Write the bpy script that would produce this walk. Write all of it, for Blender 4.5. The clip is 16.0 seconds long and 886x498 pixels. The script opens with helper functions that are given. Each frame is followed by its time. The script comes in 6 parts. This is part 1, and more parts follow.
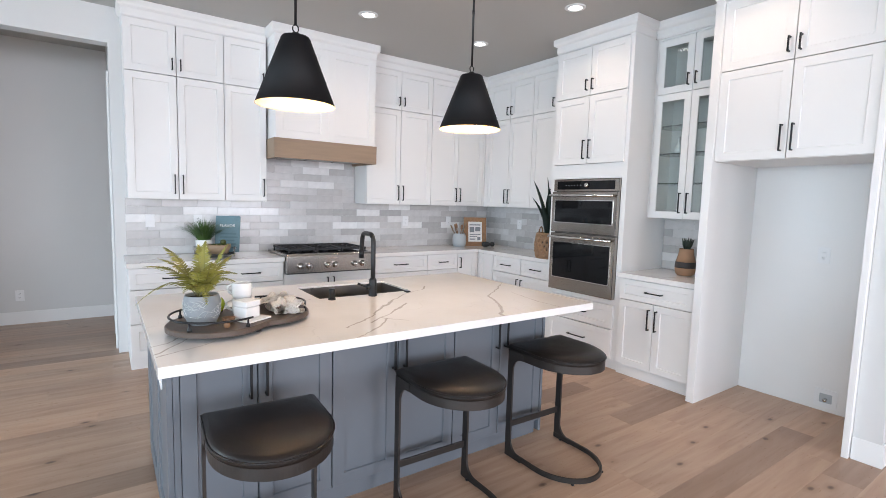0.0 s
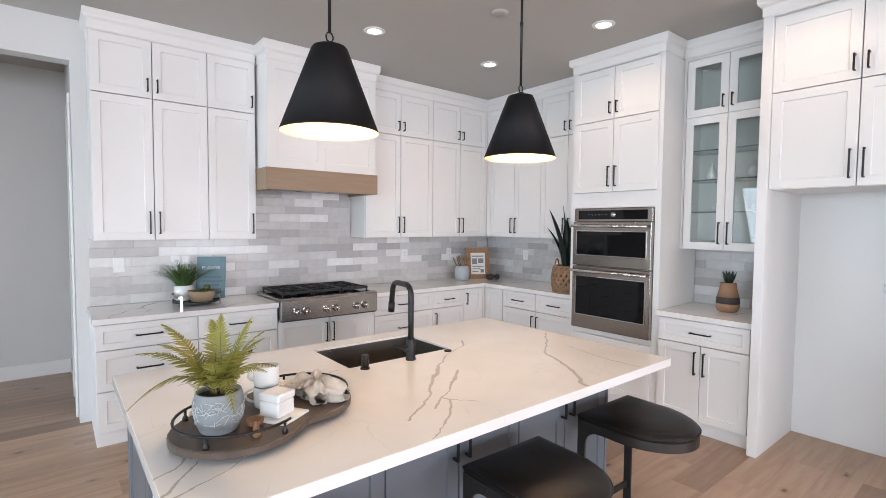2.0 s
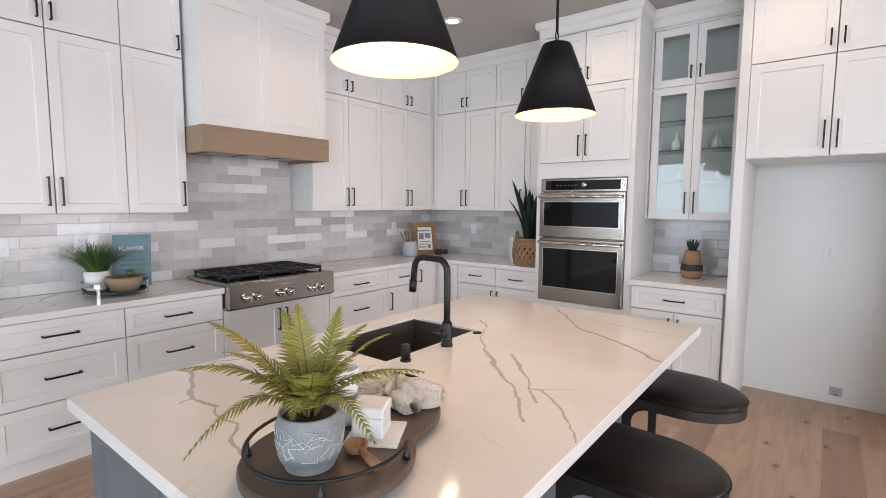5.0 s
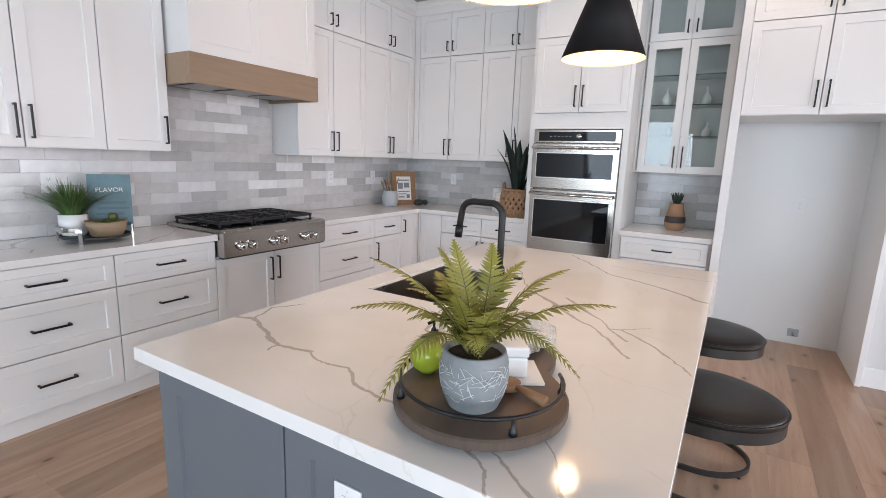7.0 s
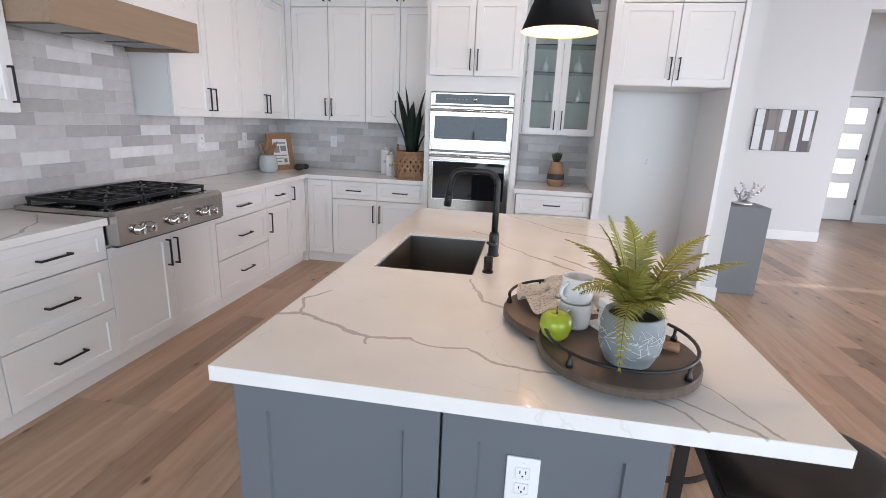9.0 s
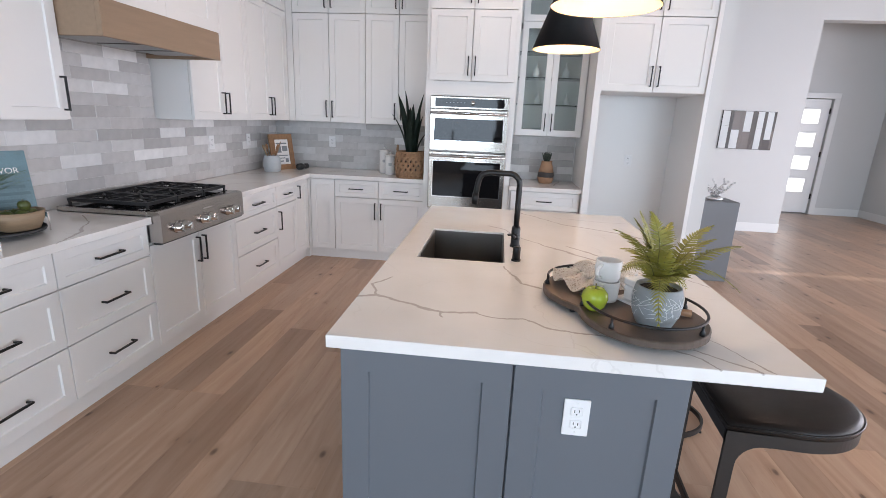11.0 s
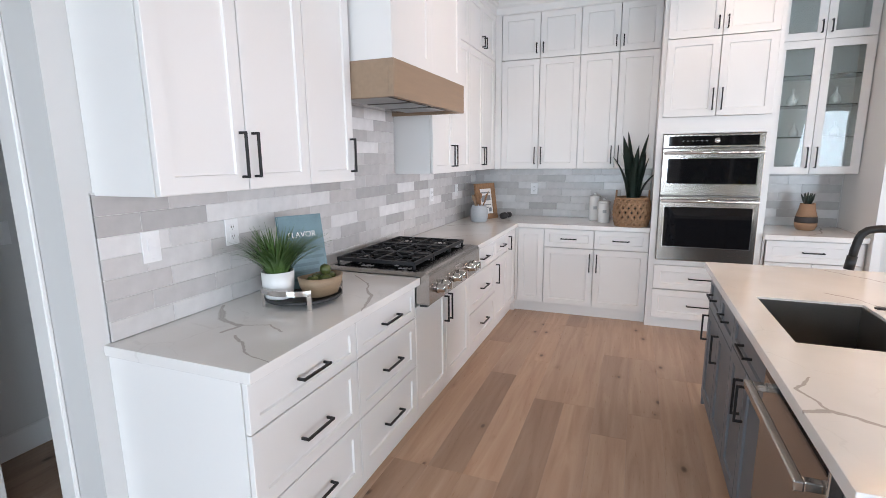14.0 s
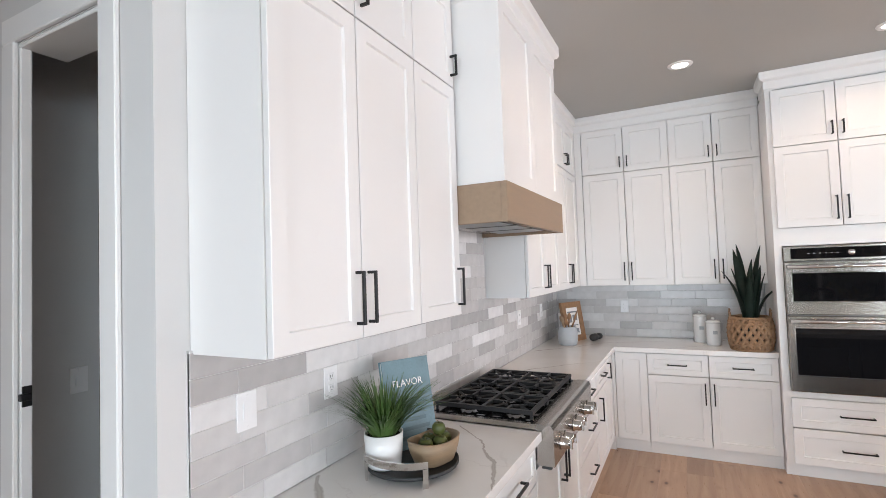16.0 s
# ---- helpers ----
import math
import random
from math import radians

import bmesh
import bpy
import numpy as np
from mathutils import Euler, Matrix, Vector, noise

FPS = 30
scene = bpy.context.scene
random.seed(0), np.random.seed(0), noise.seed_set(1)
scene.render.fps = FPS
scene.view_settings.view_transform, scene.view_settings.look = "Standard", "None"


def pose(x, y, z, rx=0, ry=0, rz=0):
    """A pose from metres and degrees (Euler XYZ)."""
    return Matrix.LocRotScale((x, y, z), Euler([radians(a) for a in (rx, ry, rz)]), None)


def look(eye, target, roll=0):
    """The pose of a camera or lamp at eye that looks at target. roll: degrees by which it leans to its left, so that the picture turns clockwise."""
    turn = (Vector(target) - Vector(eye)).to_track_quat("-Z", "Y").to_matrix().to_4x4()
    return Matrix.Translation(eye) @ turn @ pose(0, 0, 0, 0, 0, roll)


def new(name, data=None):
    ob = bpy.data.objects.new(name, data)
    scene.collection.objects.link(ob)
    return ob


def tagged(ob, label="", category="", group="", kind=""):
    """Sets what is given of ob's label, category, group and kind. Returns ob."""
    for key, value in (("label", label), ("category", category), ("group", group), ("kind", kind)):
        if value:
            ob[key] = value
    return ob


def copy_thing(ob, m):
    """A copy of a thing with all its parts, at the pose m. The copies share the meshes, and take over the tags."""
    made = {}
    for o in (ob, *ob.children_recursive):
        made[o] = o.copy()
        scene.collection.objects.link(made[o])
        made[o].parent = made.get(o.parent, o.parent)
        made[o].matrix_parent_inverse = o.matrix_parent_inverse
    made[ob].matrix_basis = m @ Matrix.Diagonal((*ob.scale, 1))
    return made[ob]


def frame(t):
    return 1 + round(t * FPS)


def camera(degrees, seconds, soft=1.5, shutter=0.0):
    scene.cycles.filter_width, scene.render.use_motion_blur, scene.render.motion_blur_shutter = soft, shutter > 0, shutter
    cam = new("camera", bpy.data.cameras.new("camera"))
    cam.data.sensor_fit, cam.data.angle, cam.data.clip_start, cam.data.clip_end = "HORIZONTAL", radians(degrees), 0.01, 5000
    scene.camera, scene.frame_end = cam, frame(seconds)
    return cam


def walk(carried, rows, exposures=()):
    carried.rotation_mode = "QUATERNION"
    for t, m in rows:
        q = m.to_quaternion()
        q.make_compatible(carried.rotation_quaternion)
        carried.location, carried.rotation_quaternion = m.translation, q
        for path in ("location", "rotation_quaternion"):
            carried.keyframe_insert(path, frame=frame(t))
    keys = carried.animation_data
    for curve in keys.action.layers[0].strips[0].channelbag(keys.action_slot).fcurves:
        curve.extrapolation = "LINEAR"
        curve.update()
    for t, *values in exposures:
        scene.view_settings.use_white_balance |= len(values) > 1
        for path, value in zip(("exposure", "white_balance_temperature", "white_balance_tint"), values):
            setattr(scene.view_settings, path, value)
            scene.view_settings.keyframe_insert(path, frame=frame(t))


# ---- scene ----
cam = camera(85.0, 16.0, 0.8)
METRES, EYE, TILT, LEAN, TURN = 4.8, 1.58, 0.0, 0.0, -35.1
PATH = [
    (0, (0.178, 0.325, 1.486), (1.322, 1.954, 1.293), 1.6),
    (0.5, (0.214, 0.505, 1.488), (1.367, 2.128, 1.305), 1.5),
    (1, (0.252, 0.681, 1.509), (1.418, 2.298, 1.349), 1.2),
    (1.5, (0.223, 0.812, 1.52), (1.417, 2.411, 1.396), 1.0),
    (2, (0.12, 0.971, 1.582), (1.375, 2.525, 1.482), 0.5),
    (2.5, (0.065, 1.101, 1.619), (1.383, 2.604, 1.55), -0.0),
    (3, (0.066, 1.234, 1.625), (1.451, 2.676, 1.602), -0.4),
    (3.5, (0.033, 1.359, 1.651), (1.484, 2.734, 1.636), -0.7),
    (4, (-0.045, 1.511, 1.658), (1.478, 2.806, 1.605), -0.8),
    (4.5, (-0.105, 1.62, 1.597), (1.456, 2.866, 1.479), -0.4),
    (5, (-0.109, 1.674, 1.519), (1.454, 2.907, 1.331), 0.3),
    (5.2, (-0.123, 1.753, 1.505), (1.455, 2.962, 1.282), 0.6),
    (7.3, (-0.364, 2.185, 1.46), (1.353, 3.129, 1.059), 2.1),
    (7.5, (-0.366, 2.262, 1.472), (1.376, 3.152, 1.054), 2.1),
    (8, (-0.376, 2.436, 1.478), (1.434, 3.164, 1.036), 2.0),
    (8.5, (-0.451, 2.595, 1.487), (1.423, 3.094, 0.998), 2.3),
    (8.7, (-0.512, 2.681, 1.484), (1.38, 3.094, 0.984), 2.2),
    (10.8, (-0.947, 2.984, 1.53), (0.974, 3.14, 0.996), 2.6),
    (11, (-0.936, 3.021, 1.533), (0.984, 3.223, 1.011), 2.4),
    (11.5, (-0.958, 3.202, 1.536), (0.962, 3.473, 1.044), 2.2),
    (12, (-0.921, 3.342, 1.536), (0.994, 3.687, 1.072), 1.4),
    (12.5, (-0.833, 3.47, 1.544), (1.074, 3.888, 1.111), 0.8),
    (13, (-0.751, 3.619, 1.562), (1.137, 4.134, 1.148), 0.2),
    (13.5, (-0.739, 3.744, 1.561), (1.122, 4.361, 1.164), -0.2),
    (14, (-0.76, 3.917, 1.556), (1.068, 4.64, 1.189), -0.6),
    (14.5, (-0.779, 4.071, 1.551), (1.022, 4.881, 1.231), -1.0),
    (15, (-0.725, 4.179, 1.573), (1.053, 5.062, 1.329), -1.4),
    (15.5, (-0.616, 4.297, 1.611), (1.159, 5.213, 1.516), -1.7),
    (16, (-0.569, 4.357, 1.664), (1.214, 5.259, 1.745), -2.0),
]
EXPOSURES = [(0, -0.74, 6100, 14), (2, -0.82, 6300, 16), (3.5, -0.89, 6500, 16), (5, -0.98, 6480, 18), (8.0, -0.93, 6200, 17), (12, -0.97, 6180, 19), (13, -0.93, 6200, 20), (14, -0.7, 6280, 17), (14.5, -0.62, 6280, 16), (16, -0.64, 6550, 17)]
walk(cam, [(t, look(eye, target, roll)) for t, eye, target, roll in PATH], EXPOSURES)

# ---- light ----
world = bpy.data.worlds.new("sky")
scene.world = world
world.use_nodes = True
wn = world.node_tree.nodes
sky = wn.new("ShaderNodeTexSky")
sky.sky_type, sky.sun_disc = "NISHITA", False
sky.sun_elevation, sky.sun_rotation = radians(48), radians(200)
world.node_tree.links.new(sky.outputs[0], wn["Background"].inputs[0])
wn["Background"].inputs[1].default_value = 0.12


def lamp(name, kind, m, energy, color=(1, 1, 1), **more):
    data = bpy.data.lights.new(name, kind)
    data.energy, data.color = energy, color
    if "size" in more:
        data.shape, data.size, data.size_y = "RECTANGLE", more["size"], more["size_y"]
    if "disk" in more:
        data.shape, data.size = "DISK", more["disk"]
    if "radius" in more:
        data.shadow_soft_size = more["radius"]
    if "angle" in more:
        data.angle = radians(more["angle"])
    if "spot" in more:
        data.spot_size, data.spot_blend = radians(more["spot"]), 0.7
    ob = new(name, data)
    ob.matrix_world = m
    return ob


lamp("sun", "SUN", look((0, 0, 10), (2.2, 5.0, 0)), 2.5, (1, 0.95, 0.88), angle=0.6)
CEIL = 3.11
XW, YS, XE, YN = -5.2, -6.0, 7.06, 5.65      # the great room's west, south, east and north walls
# daylight in the window openings of the south and west walls
for wx, power in ((-3.4, 210), (0.2, 330), (3.8, 460)):
    lamp("window_light", "AREA", look((wx, YS + 0.12, 1.55), (wx, YS + 5, -1.1)), power, (0.94, 0.945, 0.98), size=2.4, size_y=2.2)
for wy, power in ((-3.8, 320), (-0.9, 400), (4.35, 285)):
    lamp("window_light", "AREA", look((XW + 0.12, wy, 1.55), (XW + 5, wy, -1.1)), power, (0.74, 0.91, 1.0), size=2.4, size_y=2.2)
# The two at y 1.2 are assumed: unseen, added to carry on the grid.
DOWN = [(2.14, 4.36), (3.39, 4.34), (3.41, 3.13), (3.41, 1.92), (0.89, 1.2), (2.14, 1.2)]
for dx, dy in DOWN:
    lamp("downlight_lamp", "SPOT", pose(dx, dy, CEIL - 0.012), 33, (1, 0.74, 0.52), radius=0.06, spot=150)
PEND = [(0.95, 2.69), (2.013, 2.69)]
for dx, dy in PEND:
    lamp("pendant_bulb_lamp", "POINT", pose(dx, dy, 2.06), 46, (1, 0.68, 0.4), radius=0.04)

# ---- materials ----


def material(name, color, rough=0.5, metal=0.0, scale=8.0, vary=0.06, bump=0.0, fine=120.0, stretch=(1, 1, 1), coat=0.0, piece=0.0, island=False, rough_vary=0.08):
    """A surface with broad variation, fine grain, bump and, with piece, a shade of its own for each object."""
    m = bpy.data.materials.new(name)
    m.use_nodes = True
    t = m.node_tree
    n, link = t.nodes, t.links.new
    b = n["Principled BSDF"]
    b.inputs["Metallic"].default_value = metal
    b.inputs["Coat Weight"].default_value = coat
    b.inputs["Coat Roughness"].default_value = 0.15
    co = n.new("ShaderNodeTexCoord")
    mp = n.new("ShaderNodeMapping")
    mp.inputs["Scale"].default_value = stretch
    link(co.outputs["Object"], mp.inputs[0])
    big, small = n.new("ShaderNodeTexNoise"), n.new("ShaderNodeTexNoise")
    for tex, s, d in ((big, scale, 3), (small, fine, 4)):
        tex.inputs["Scale"].default_value, tex.inputs["Detail"].default_value = s, d
        link(mp.outputs[0], tex.inputs["Vector"])
    add = n.new("ShaderNodeMath")
    add.operation = "ADD"
    link(big.outputs["Fac"], add.inputs[0])
    half = n.new("ShaderNodeMath")
    half.operation = "MULTIPLY"
    half.inputs[1].default_value = 0.5
    link(small.outputs["Fac"], half.inputs[0])
    link(half.outputs[0], add.inputs[1])
    span = n.new("ShaderNodeMapRange")
    span.inputs["From Min"].default_value, span.inputs["From Max"].default_value = 0.35, 1.15
    span.inputs["To Min"].default_value, span.inputs["To Max"].default_value = 1 - vary, 1 + vary
    link(add.outputs[0], span.inputs["Value"])
    value = span.outputs[0]
    if piece:
        info = n.new("ShaderNodeNewGeometry" if island else "ShaderNodeObjectInfo")
        pr = n.new("ShaderNodeMapRange")
        pr.inputs["To Min"].default_value, pr.inputs["To Max"].default_value = 1 - piece, 1 + piece
        link(info.outputs["Random Per Island" if island else "Random"], pr.inputs["Value"])
        mul = n.new("ShaderNodeMath")
        mul.operation = "MULTIPLY"
        link(value, mul.inputs[0]), link(pr.outputs[0], mul.inputs[1])
        value = mul.outputs[0]
    tint = n.new("ShaderNodeVectorMath")
    tint.operation = "SCALE"
    tint.inputs[0].default_value = color
    link(value, tint.inputs["Scale"])
    link(tint.outputs[0], b.inputs["Base Color"])
    rr = n.new("ShaderNodeMapRange")
    rr.inputs["To Min"].default_value, rr.inputs["To Max"].default_value = max(0.02, rough - rough_vary), min(1, rough + rough_vary)
    link(big.outputs["Fac"], rr.inputs["Value"])
    link(rr.outputs[0], b.inputs["Roughness"])
    if bump:
        bp = n.new("ShaderNodeBump")
        bp.inputs["Strength"].default_value, bp.inputs["Distance"].default_value = bump, 0.002
        link(small.outputs["Fac"], bp.inputs["Height"])
        link(bp.outputs[0], b.inputs["Normal"])
    return m


def ramp(t, source, stops):
    r = t.nodes.new("ShaderNodeValToRGB")
    e = r.color_ramp.elements
    while len(e) < len(stops):
        e.new(0.5)
    for el, (at, c) in zip(e, stops):
        el.position, el.color = at, (*c, 1)
    t.links.new(source, r.inputs[0])
    return r.outputs[0]


def oak_floor(island):
    """Pale brown oak: long grain, knots and a shade of its own for each plank."""
    m = bpy.data.materials.new("oak_floor")
    m.use_nodes = True
    t = m.node_tree
    n, link = t.nodes, t.links.new
    b = n["Principled BSDF"]
    co = n.new("ShaderNodeTexCoord")
    rnd = n.new("ShaderNodeNewGeometry" if island else "ShaderNodeObjectInfo").outputs["Random Per Island" if island else "Random"]
    off = n.new("ShaderNodeVectorMath")
    off.operation = "MULTIPLY_ADD"
    shift = n.new("ShaderNodeCombineXYZ")
    link(rnd, shift.inputs[0]), link(rnd, shift.inputs[1])
    off.inputs[1].default_value = (37, 91, 0)
    link(shift.outputs[0], off.inputs[0]), link(co.outputs["Object"], off.inputs[2])
    mp = n.new("ShaderNodeMapping")
    mp.inputs["Scale"].default_value = (0.55, 6.5, 1.0)
    link(off.outputs[0], mp.inputs[0])
    grain = n.new("ShaderNodeTexNoise")
    grain.inputs["Scale"].default_value, grain.inputs["Detail"].default_value, grain.inputs["Distortion"].default_value = 2.6, 7, 0.8
    link(mp.outputs[0], grain.inputs["Vector"])
    fine = n.new("ShaderNodeTexNoise")
    fine.inputs["Scale"].default_value, fine.inputs["Detail"].default_value = 26, 5
    link(mp.outputs[0], fine.inputs["Vector"])
    c1 = ramp(t, grain.outputs["Fac"], [(0.25, (0.36, 0.23, 0.152)), (0.5, (0.44, 0.297, 0.206)), (0.75, (0.51, 0.362, 0.26))])
    # knots: sparse dark spots with a soft ring
    km = n.new("ShaderNodeMapping")
    km.inputs["Scale"].default_value = (1.0, 1.9, 1.0)
    link(off.outputs[0], km.inputs[0])
    vor = n.new("ShaderNodeTexVoronoi")
    vor.voronoi_dimensions = "2D"
    vor.inputs["Scale"].default_value = 2.0
    link(km.outputs[0], vor.inputs["Vector"])
    kmask = n.new("ShaderNodeTexNoise")
    kmask.inputs["Scale"].default_value, kmask.inputs["Detail"].default_value = 1.7, 1
    link(off.outputs[0], kmask.inputs["Vector"])
    spread = n.new("ShaderNodeMath")
    spread.operation = "ADD"
    link(vor.outputs["Distance"], spread.inputs[0])
    link(ramp(t, kmask.outputs["Fac"], [(0.41, (0.2,) * 3), (0.53, (0.0,) * 3)]), spread.inputs[1])
    knot = ramp(t, spread.outputs[0], [(0.0, (0.2, 0.16, 0.14)), (0.035, (0.42, 0.38, 0.36)), (0.065, (0.85, 0.83, 0.81)), (0.16, (1, 1, 1))])
    tone = ramp(t, rnd, [(0.0, (0.62, 0.59, 0.58)), (0.13, (0.84, 0.82, 0.81)), (0.3, (0.96, 0.95, 0.94)), (0.7, (1.05, 1.03, 1.01)), (1.0, (1.17, 1.13, 1.09))])
    mix = c1
    for other in (knot, tone):
        mx = n.new("ShaderNodeMix")
        mx.data_type, mx.blend_type = "RGBA", "MULTIPLY"
        mx.inputs["Factor"].default_value = 1
        link(mix, mx.inputs["A"]), link(other, mx.inputs["B"])
        mix = mx.outputs["Result"]
    link(mix, b.inputs["Base Color"])
    link(ramp(t, fine.outputs["Fac"], [(0.2, (0.24,) * 3), (0.8, (0.4,) * 3)]), b.inputs["Roughness"])
    bp = n.new("ShaderNodeBump")
    bp.inputs["Strength"].default_value, bp.inputs["Distance"].default_value = 0.25, 0.002
    link(fine.outputs["Fac"], bp.inputs["Height"]), link(bp.outputs[0], b.inputs["Normal"])
    return m


def vein_math(t, op, a, c, clamp=False):
    nd = t.nodes.new("ShaderNodeMath")
    nd.operation, nd.use_clamp = op, clamp
    for k, v in enumerate((a, c)):
        if isinstance(v, (int, float)):
            nd.inputs[k].default_value = v
        else:
            t.links.new(v, nd.inputs[k])
    return nd.outputs[0]


ZTOP = 0.914


def quartz_stone(veins=()):
    """White quartz with branching warm grey veins, free or along the given (half width, points) runs."""
    m = bpy.data.materials.new("veined_quartz")
    m.use_nodes = True
    t = m.node_tree
    n, link = t.nodes, t.links.new
    b = n["Principled BSDF"]
    co = n.new("ShaderNodeTexCoord")
    mp = n.new("ShaderNodeMapping")
    mp.inputs["Rotation"].default_value = (0, 0, radians(-53))
    mp.inputs["Location"].default_value = (0.35, 0.15, 0)
    link(co.outputs["Object"], mp.inputs[0])
    wob = n.new("ShaderNodeTexNoise")
    wob.inputs["Scale"].default_value, wob.inputs["Detail"].default_value = 3.4, 6
    link(mp.outputs[0], wob.inputs["Vector"])
    add = n.new("ShaderNodeVectorMath")
    add.operation = "MULTIPLY_ADD"
    add.inputs[1].default_value = (0.42, 0.42, 0.0)
    link(wob.outputs["Color"], add.inputs[0]), link(mp.outputs[0], add.inputs[2])
    lines = []
    for s, w, sx in ((1.35, 0.0068, 0.45), (2.9, 0.004, 0.6)):
        st = n.new("ShaderNodeMapping")
        st.inputs["Scale"].default_value = (sx, 1.0, 0.0)
        link(add.outputs[0], st.inputs[0])
        v = n.new("ShaderNodeTexVoronoi")
        v.feature = "DISTANCE_TO_EDGE"
        v.inputs["Scale"].default_value = s
        link(st.outputs[0], v.inputs["Vector"])
        lines.append(ramp(t, v.outputs["Distance"], [(0.0, (1,) * 3), (w, (0.85,) * 3), (w * 1.7, (0,) * 3)]))
    mask = n.new("ShaderNodeTexNoise")
    mask.inputs["Scale"].default_value, mask.inputs["Detail"].default_value = 2.3, 3
    link(co.outputs["Object"], mask.inputs["Vector"])
    m1 = ramp(t, mask.outputs["Fac"], [(0.41, (0,) * 3), (0.49, (0.65,) * 3)])
    m2 = ramp(t, mask.outputs["Fac"], [(0.47, (0,) * 3), (0.56, (0.6,) * 3)])
    total = None
    for a, c in zip(lines, (m1, m2)):
        mu = n.new("ShaderNodeMath")
        mu.operation = "MULTIPLY"
        link(a, mu.inputs[0]), link(c, mu.inputs[1])
        if total is None:
            total = mu.outputs[0]
        else:
            mxm = n.new("ShaderNodeMath")
            mxm.operation = "MAXIMUM"
            link(total, mxm.inputs[0]), link(mu.outputs[0], mxm.inputs[1])
            total = mxm.outputs[0]
    if veins:
        math_node = lambda op, a, c, clamp=False: vein_math(t, op, a, c, clamp)
        bend = n.new("ShaderNodeTexNoise")
        bend.inputs["Scale"].default_value, bend.inputs["Detail"].default_value, bend.inputs["Roughness"].default_value = 6.5, 6, 0.6
        link(co.outputs["Object"], bend.inputs["Vector"])
        bent = n.new("ShaderNodeVectorMath")
        bent.operation = "MULTIPLY_ADD"
        bent.inputs[1].default_value = (0.07, 0.07, 0.0)
        link(bend.outputs["Color"], bent.inputs[0]), link(co.outputs["Object"], bent.inputs[2])
        nearest = None
        for w, pts in veins:
            for p, q in zip(pts, pts[1:]):
                a, d = Vector((p[0] + 0.035, p[1] + 0.035, ZTOP)), Vector((q[0] - p[0], q[1] - p[1], 0))
                sub, dot, scl, dist = [n.new("ShaderNodeVectorMath") for _ in range(4)]
                sub.operation, dot.operation, scl.operation, dist.operation = "SUBTRACT", "DOT_PRODUCT", "SCALE", "DISTANCE"
                link(bent.outputs[0], sub.inputs[0])
                sub.inputs[1].default_value = a
                link(sub.outputs[0], dot.inputs[0])
                dot.inputs[1].default_value = d / d.length_squared
                scl.inputs[0].default_value = d
                link(math_node("MULTIPLY", dot.outputs["Value"], 1.0, True), scl.inputs["Scale"])
                link(sub.outputs[0], dist.inputs[0]), link(scl.outputs[0], dist.inputs[1])
                rel = math_node("DIVIDE", dist.outputs["Value"], 1.25 * w)
                nearest = rel if nearest is None else math_node("MINIMUM", nearest, rel)
        swell = ramp(t, mask.outputs["Fac"], [(0.36, (0.3,) * 3), (0.5, (0.75,) * 3), (0.62, (1.3,) * 3)])
        line = ramp(t, math_node("DIVIDE", nearest, swell), [(0.0, (0.6,) * 3), (0.45, (0.74,) * 3), (0.75, (0.4,) * 3), (1.0, (0,) * 3)])
        total = math_node("MAXIMUM", line, math_node("MULTIPLY", mu.outputs[0], 0.22))
    mx = n.new("ShaderNodeMix")
    mx.data_type = "RGBA"
    cloud = ramp(t, wob.outputs["Fac"], [(0.3, (0.76, 0.74, 0.715)), (0.7, (0.83, 0.815, 0.795))])
    link(cloud, mx.inputs["A"])
    mx.inputs["B"].default_value = (0.34, 0.3, 0.265, 1)
    link(total, mx.inputs["Factor"])
    link(mx.outputs["Result"], b.inputs["Base Color"])
    b.inputs["Roughness"].default_value = 0.1
    return m


def glaze():
    """Handmade glazed tile, each with its own grey, and a wavy gloss."""
    m = bpy.data.materials.new("glazed_tile")
    m.use_nodes = True
    t = m.node_tree
    n, link = t.nodes, t.links.new
    b = n["Principled BSDF"]
    info = n.new("ShaderNodeObjectInfo")
    col = ramp(t, info.outputs["Random"], [(0.0, (0.43, 0.418, 0.408)), (0.2, (0.50, 0.485, 0.475)), (0.45, (0.56, 0.54, 0.526)), (0.7, (0.59, 0.58, 0.57)), (0.86, (0.67, 0.66, 0.65)), (1.0, (0.83, 0.82, 0.81))])
    co = n.new("ShaderNodeTexCoord")
    nz = n.new("ShaderNodeTexNoise")
    nz.inputs["Scale"].default_value, nz.inputs["Detail"].default_value = 14, 3
    link(co.outputs["Object"], nz.inputs["Vector"])
    mx = n.new("ShaderNodeMix")
    mx.data_type, mx.blend_type = "RGBA", "MULTIPLY"
    mx.inputs["Factor"].default_value = 1
    link(col, mx.inputs["A"])
    link(ramp(t, nz.outputs["Fac"], [(0.3, (0.93,) * 3), (0.7, (1.04,) * 3)]), mx.inputs["B"])
    link(mx.outputs["Result"], b.inputs["Base Color"])
    b.inputs["Roughness"].default_value = 0.2
    bp = n.new("ShaderNodeBump")
    bp.inputs["Strength"].default_value, bp.inputs["Distance"].default_value = 0.45, 0.006
    link(nz.outputs["Fac"], bp.inputs["Height"]), link(bp.outputs[0], b.inputs["Normal"])
    return m


def glowing(name, color, strength):
    m = bpy.data.materials.new(name)
    m.use_nodes = True
    b = m.node_tree.nodes["Principled BSDF"]
    b.inputs["Base Color"].default_value = (*color, 1)
    b.inputs["Emission Color"].default_value = (*color, 1)
    b.inputs["Emission Strength"].default_value = strength
    return m


